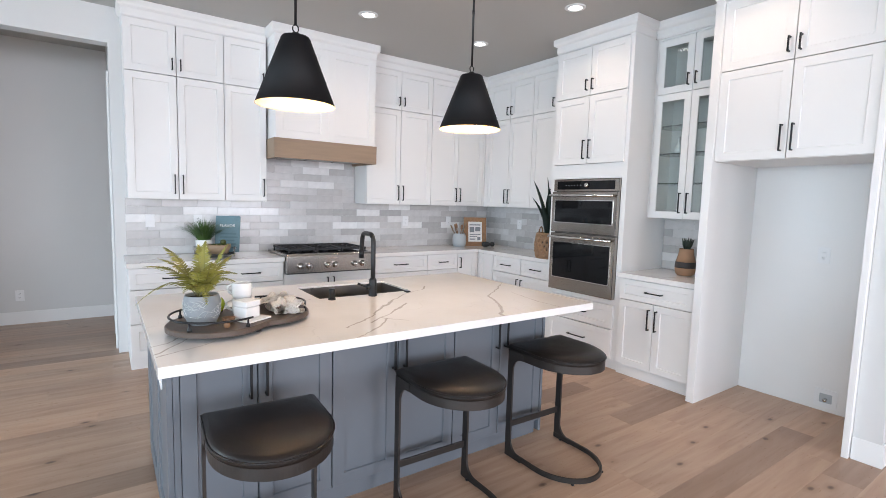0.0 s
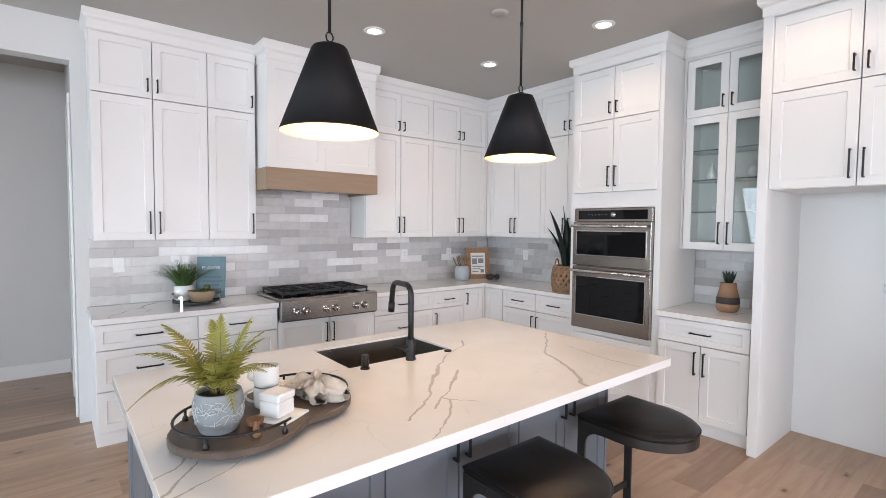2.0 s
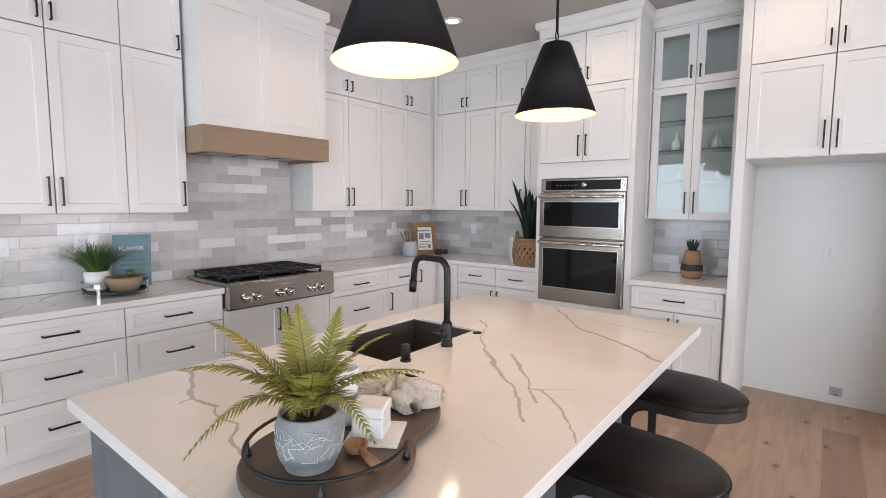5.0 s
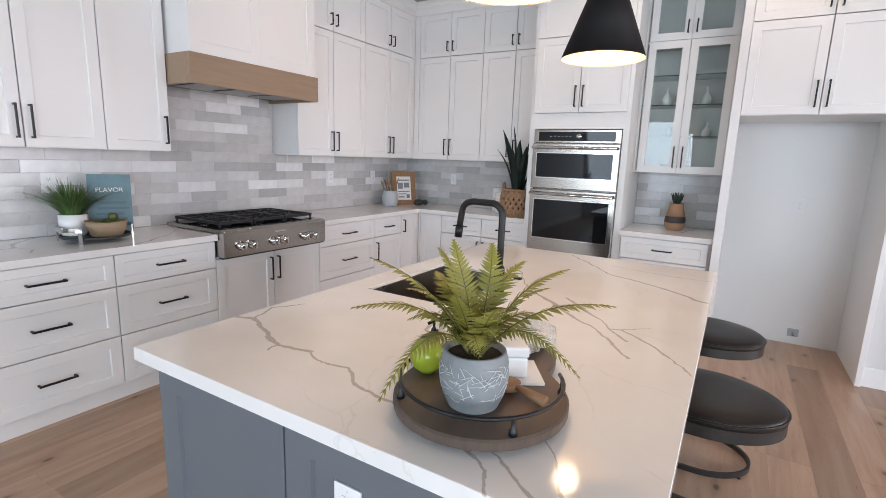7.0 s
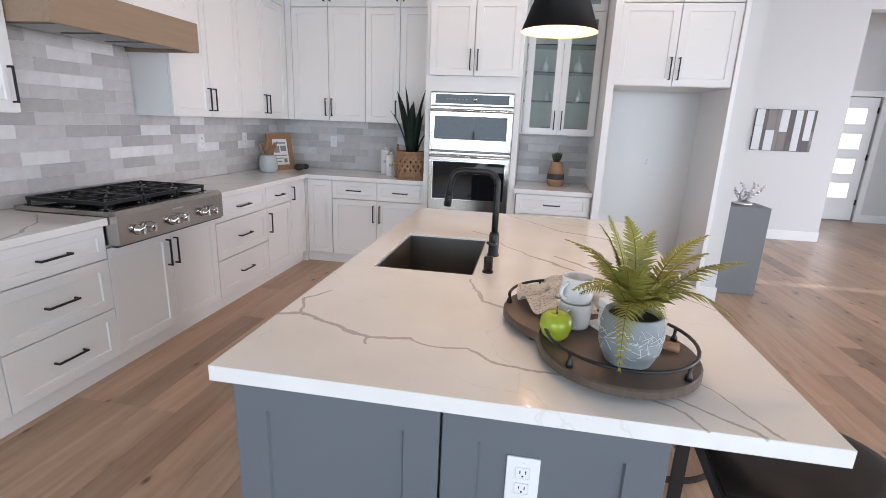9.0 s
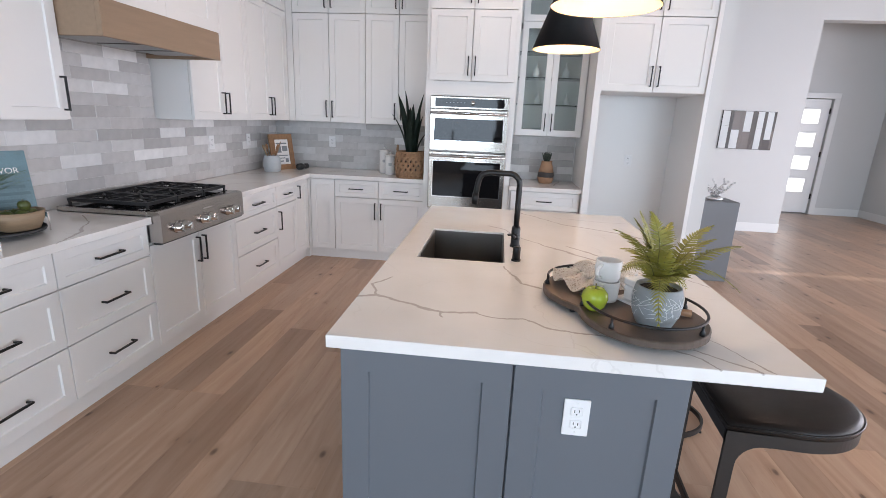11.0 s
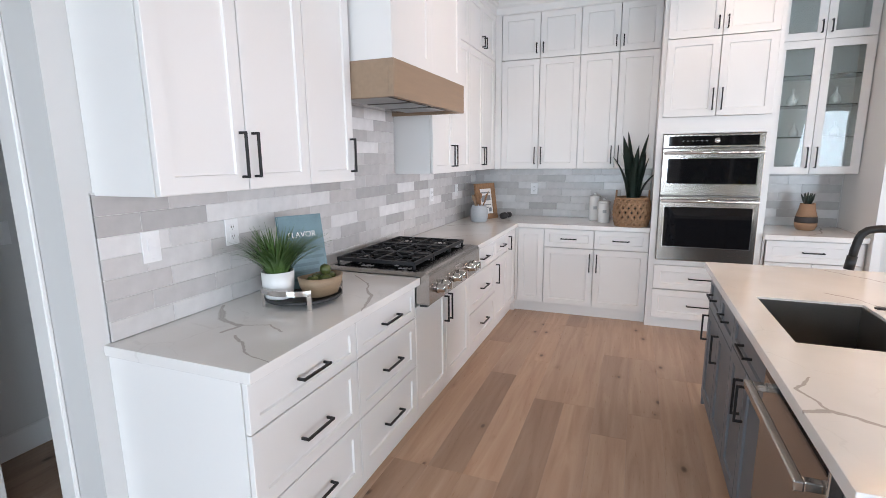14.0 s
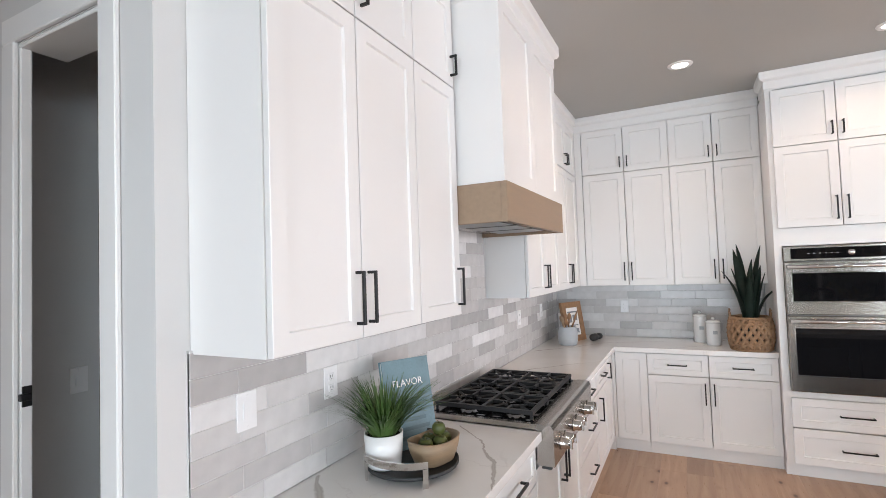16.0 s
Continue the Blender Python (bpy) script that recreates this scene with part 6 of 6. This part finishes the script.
def canister(x, y, h, r):
    ob = thing("canister", "white ceramic canister with knobbed lid", "canister", pose(x, y, ZC1, 0, 0, -80), "white canisters")
    part("jar", lathe([(r * 0.92, 0), (r, 0.006), (r, h - 0.01), (r * 0.94, h)], 36), CERAM, ob)
    lid = part("lid", lathe([(r * 1.04, h + 0.0005), (r * 1.06, h + 0.012), (r * 0.7, h + 0.02), (0.012, h + 0.024)], 36), CERAM, ob)
    part("knob", lathe([(0.008, h + 0.0245), (0.015, h + 0.034), (0.012, h + 0.045), (0.004, h + 0.048)], 20), CERAM, lid)
    part("label_plate", soft_box(-0.018, 0.018, -r - 0.003, -r + 0.004, h * 0.5, h * 0.5 + 0.03, 0.002), CROCKM, ob, "small grey label plate")


canister(4.45, 4.29, 0.235, 0.055)
canister(4.31, 4.19, 0.195, 0.057)

basket = thing("woven_basket_plant", "snake plant in a tan woven basket", "potted plant", pose(4.125, 3.93, ZC1) @ Matrix.Scale(1.4, 4))
bm = bmesh.new()
rows = 7
BR, BH = 0.098, 0.195
for k in range(rows):
    z = 0.008 + (BH - 0.016) * k / (rows - 1)
    if k in (0, 1, rows - 2, rows - 1):
        tube([((BR + 0.012 * math.sin(math.pi * z / BH)) * math.cos(2 * math.pi * i / 36), (BR + 0.012 * math.sin(math.pi * z / BH)) * math.sin(2 * math.pi * i / 36), z) for i in range(36)], 0.0095, 6, True, bm)
part("rims", bm, WICKER, basket)
for sgn in (-1, 1):
    for j in range(18):
        pts = []
        for i in range(9):
            t = i / 8
            a = 2 * math.pi * j / 18 + sgn * 1.05 * t
            rr = BR + 0.012 * math.sin(math.pi * t) + 0.003 * sgn * (-1 if i % 2 else 1)
            pts.append((rr * math.cos(a), rr * math.sin(a), 0.01 + (BH - 0.02) * t))
        part("strand", tube(pts, 0.0115, 6), WICKER, basket)
part("liner", lathe([(0.07, 0.003), (BR - 0.012, 0.01), (BR - 0.012, BH - 0.03), (BR - 0.02, BH - 0.03), (0.02, BH - 0.035)], 28), SLOT, basket, "dark inner pot")
for sgn in (-1, 1):
    part("handle", tube([(0.02 * c, sgn * (BR + 0.004), BH + 0.04 * math.sqrt(max(0, 1 - c * c))) for c in [-1 + i / 5 for i in range(11)]], 0.006, 6), WICKER, basket, "woven loop handle")


def blade(az, lean, h, w, r0, twist, curl=0.0):
    bm = bmesh.new()
    a = radians(az)
    d = Vector((math.cos(a), math.sin(a), 0))
    prev = None
    n = 9
    for i in range(n + 1):
        t = i / n
        c = d * (r0 + lean * t ** 1.6 + curl * t ** 4) + Vector((0, 0, 0.15 + h * (t - 0.12 * curl * 10 * t ** 4)))
        aa = a + math.pi / 2 + twist * t
        s = Vector((math.cos(aa), math.sin(aa), 0))
        nn = Vector((-s.y, s.x, 0))
        ww = w * (0.62 + 0.7 * math.sin(math.pi * min(0.5, t * 0.8)) * 0.55) * (1 - t ** 4) + 0.0008
        cur = [bm.verts.new(c + s * ww * k + nn * (0.35 * ww * (k * k) - 0.002 * (1 - k * k))) for k in (-1, -0.5, 0, 0.5, 1)]
        if prev:
            for k in range(4):
                bm.faces.new((prev[k], prev[k + 1], cur[k + 1], cur[k]))
        prev = cur
    bmesh.ops.solidify(bm, geom=bm.faces[:], thickness=0.003)
    return smooth(bm)


for k, (az, lean, h, w, r0, tw, curl) in enumerate(((150, 0.12, 0.44, 0.022, 0.03, 0.4, 0), (100, 0.03, 0.47, 0.026, 0.02, 0.5, 0), (-60, 0.07, 0.46, 0.018, 0.02, 0.3, 0), (-90, 0.09, 0.25, 0.02, 0.04, 0.2, 0.06), (60, 0.06, 0.33, 0.024, 0.03, 0.4, 0),
                                                     (200, 0.03, 0.38, 0.028, 0.03, 0.6, 0), (-120, 0.04, 0.34, 0.025, 0.035, -0.5, 0), (20, 0.05, 0.36, 0.024, 0.03, -0.3, 0), (180, 0.07, 0.28, 0.022, 0.045, 0.5, 0), (250, 0.05, 0.3, 0.022, 0.04, 0.2, 0), (120, 0.1, 0.32, 0.02, 0.035, -0.4, 0.02))):
    part("leaf", blade(az, lean, h, 1.3 * w, r0, tw, curl), SNAKE, basket)

vase = thing("clay_vase_succulent", "brown clay vase with dark band holding a dark succulent", "vase", pose(4.28, 2.516, ZC1) @ Matrix.Scale(1.07, 4))
part("vase_body", lathe([(0.05, 0), (0.066, 0.008), (0.077, 0.04), (0.078, 0.062)], 40), TERRA, vase)
part("band", lathe([(0.0782, 0.0622), (0.079, 0.075), (0.075, 0.105), (0.0735, 0.11)], 40), CLAYD, vase, "dark clay band")
part("neck", lathe([(0.0733, 0.1102), (0.06, 0.16), (0.052, 0.205), (0.053, 0.215), (0.048, 0.215), (0.046, 0.19)], 40), TERRA, vase)
for k in range(14):
    a = k * 2.4
    r = 0.012 + 0.002 * k
    bm = tube([(0.3 * r * math.cos(a), 0.3 * r * math.sin(a), 0.19), (r * math.cos(a), r * math.sin(a), 0.25), (1.55 * r * math.cos(a), 1.55 * r * math.sin(a), 0.305 - 0.0012 * k)], 0.0085, 6, taper=lambda s: (0.8, 1.2, 0.1)[round(s * 2)])
    part("leaf", bm, SUCC, vase)

# things behind the glass doors
for x, y, z, s in ((4.36, 2.70, 1.968, 1.0), (4.36, 2.40, 1.968, 1.0), (4.37, 2.66, 1.708, 0.85), (4.37, 2.37, 1.708, 0.85)):
    v = thing("bud_vase", "small white pear-shaped vase on a glass shelf", "vase", pose(x, y, z), "vases behind glass")
    part("vase_body", lathe([(0.022 * s, 0), (0.036 * s, 0.012 * s), (0.042 * s, 0.04 * s), (0.03 * s, 0.075 * s), (0.011 * s, 0.1 * s), (0.009 * s, 0.135 * s), (0.012 * s, 0.145 * s), (0.008 * s, 0.145 * s)], 28), CERAM, v)
bl = thing("small_bowl", "pale ceramic bowl inside the glass cabinet", "bowl", pose(4.37, 2.62, 1.4185))
part("bowl_body", lathe([(0.03, 0), (0.05, 0.01), (0.075, 0.05), (0.072, 0.052), (0.045, 0.014), (0.01, 0.01)], 32), CROCKM, bl)

# ---- tiles ----
TL, TH, TG = 0.3035, 0.0745, 0.0015
tile_mesh = {}


def tile_data(w, h):
    key = (round(w, 3), round(h, 3))
    if key not in tile_mesh:
        bm = bmesh.new()
        c = 0.002
        rings = [[bm.verts.new(p) for p in ((i, y, i), (w - i, y, i), (w - i, y, h - i), (i, y, h - i))] for i, y in ((0, 0.0), (0, -0.0065), (c, -0.0085))]
        for a, b in zip(rings, rings[1:]):
            for k in range(4):
                bm.faces.new((a[k], a[(k + 1) % 4], b[(k + 1) % 4], b[k]))
        bm.faces.new(rings[-1])
        tile_mesh[key] = data_of("tile", bm, TILE)
    return tile_mesh[key]


def tile_field(parent, m, u0, u1, z0, z1, phase=0.0):
    """A running bond field; m places its local x along the wall and -y out of it."""
    row, z = 0, z0
    bond = random.Random(round(100 * (u0 + z0)))
    while z < z1 - 0.006:
        h = min(TH, z1 - z)
        u = u0 - ((row * 0.5 + phase + bond.uniform(-0.17, 0.17)) % 1.0) * (TL + TG)
        while u < u1 - 0.004:
            a, b = max(u, u0), min(u + TL, u1)
            if b - a > 0.006:
                part("tile", tile_data(b - a, h), TILE, parent, at=m @ pose(a, -0.0055, z))
            u += TL + TG
        z += TH + TG
        row += 1


def grout_bed(parent, m, u0, u1, z0, z1):
    part("grout", box(bmesh.new(), u0, u1, -0.0118, -0.0005, z0, z1), GROUT, parent, at=m)


northm, eastm = pose(0, YN, 0), pose(EWALL, 0, 0, 0, 0, -90)
nichem = pose(BWALL, 0, 0, 0, 0, -90)
ZTILE = ZC1 + 0.002
for u0, u1, z1 in ((0.337, 1.53, ZB + 0.01), (1.53, 2.605, 1.915), (2.605, EWALL - 0.015, ZB + 0.01)):
    grout_bed(wall_north, northm, u0, u1, ZTILE, z1)
tile_field(wall_north, northm, 0.337, EWALL - 0.015, ZTILE, ZTILE + 7 * (TH + TG))
tile_field(wall_north, northm, 1.532, 2.604, ZTILE + 7 * (TH + TG), 1.95, 0.5 + (1.532 - 0.337) / (TL + TG))
grout_bed(wall_east, eastm, -5.635, -3.766, ZTILE, ZB + 0.01)
tile_field(wall_east, eastm, -5.635, -3.766, ZTILE, ZTILE + 7 * (TH + TG), 0.3)
grout_bed(wall_bay, nichem, -2.898, -2.206, ZTILE, GZ + 0.01)
tile_field(wall_bay, nichem, -2.898, -2.206, ZTILE, ZTILE + 6 * (TH + TG) + 0.04, 0.7)

# ---- floor planks ----
PW = 0.19
plank_mesh = {}


def plank_data(ln):
    key = round(ln, 2)
    if key not in plank_mesh:
        bm = bmesh.new()
        w, c = PW - 0.0003, 0.0005
        rings = [[bm.verts.new(p) for p in ((i, i, z), (key - 0.0005 - i, i, z), (key - 0.0005 - i, w - i, z), (i, w - i, z))] for i, z in ((0, -0.0118), (0, -c), (c, 0.0))]
        for a, b in zip(rings, rings[1:]):
            for k in range(4):
                bm.faces.new((a[k], a[(k + 1) % 4], b[(k + 1) % 4], b[k]))
        bm.faces.new(rings[-1])
        plank_mesh[key] = data_of("plank", bm, FLOORP)
    return plank_mesh[key]


rnd = random.Random(21)
far = bmesh.new()
y = YS
count = 0
while y < HALLN:
    x = XW
    while x < 9.35:
        ln = rnd.choice((0.9, 1.2, 1.5, 1.8, 2.1)) if x > XW else rnd.choice((0.3, 0.5, 0.8, 1.1, 1.4, 1.7))
        ln = round(min(ln, 9.4 - x), 2)
        near = (-1.2 < y < 5.0) and (-1.6 < x + ln / 2 < 5.2)
        if near and count < 300:
            part("plank", plank_data(ln), FLOORP, floor, at=pose(x, y, 0))
            count += 1
        else:
            v = [far.verts.new(p) for p in ((x, y, -0.0118), (x + ln - 0.001, y, -0.0118), (x + ln - 0.001, y + PW - 0.0012, -0.0118), (x, y + PW - 0.0012, -0.0118), (x, y, 0), (x + ln - 0.001, y, 0), (x + ln - 0.001, y + PW - 0.0012, 0), (x, y + PW - 0.0012, 0))]
            for f in ((4, 5, 6, 7), (0, 1, 5, 4), (1, 2, 6, 5), (2, 3, 7, 6), (3, 0, 4, 7)):
                far.faces.new([v[i] for i in f])
        x += ln
    y += PW
part("far_planks", far, FLOORS, floor, "oak planks away from the island")["kind"] = "stuff"
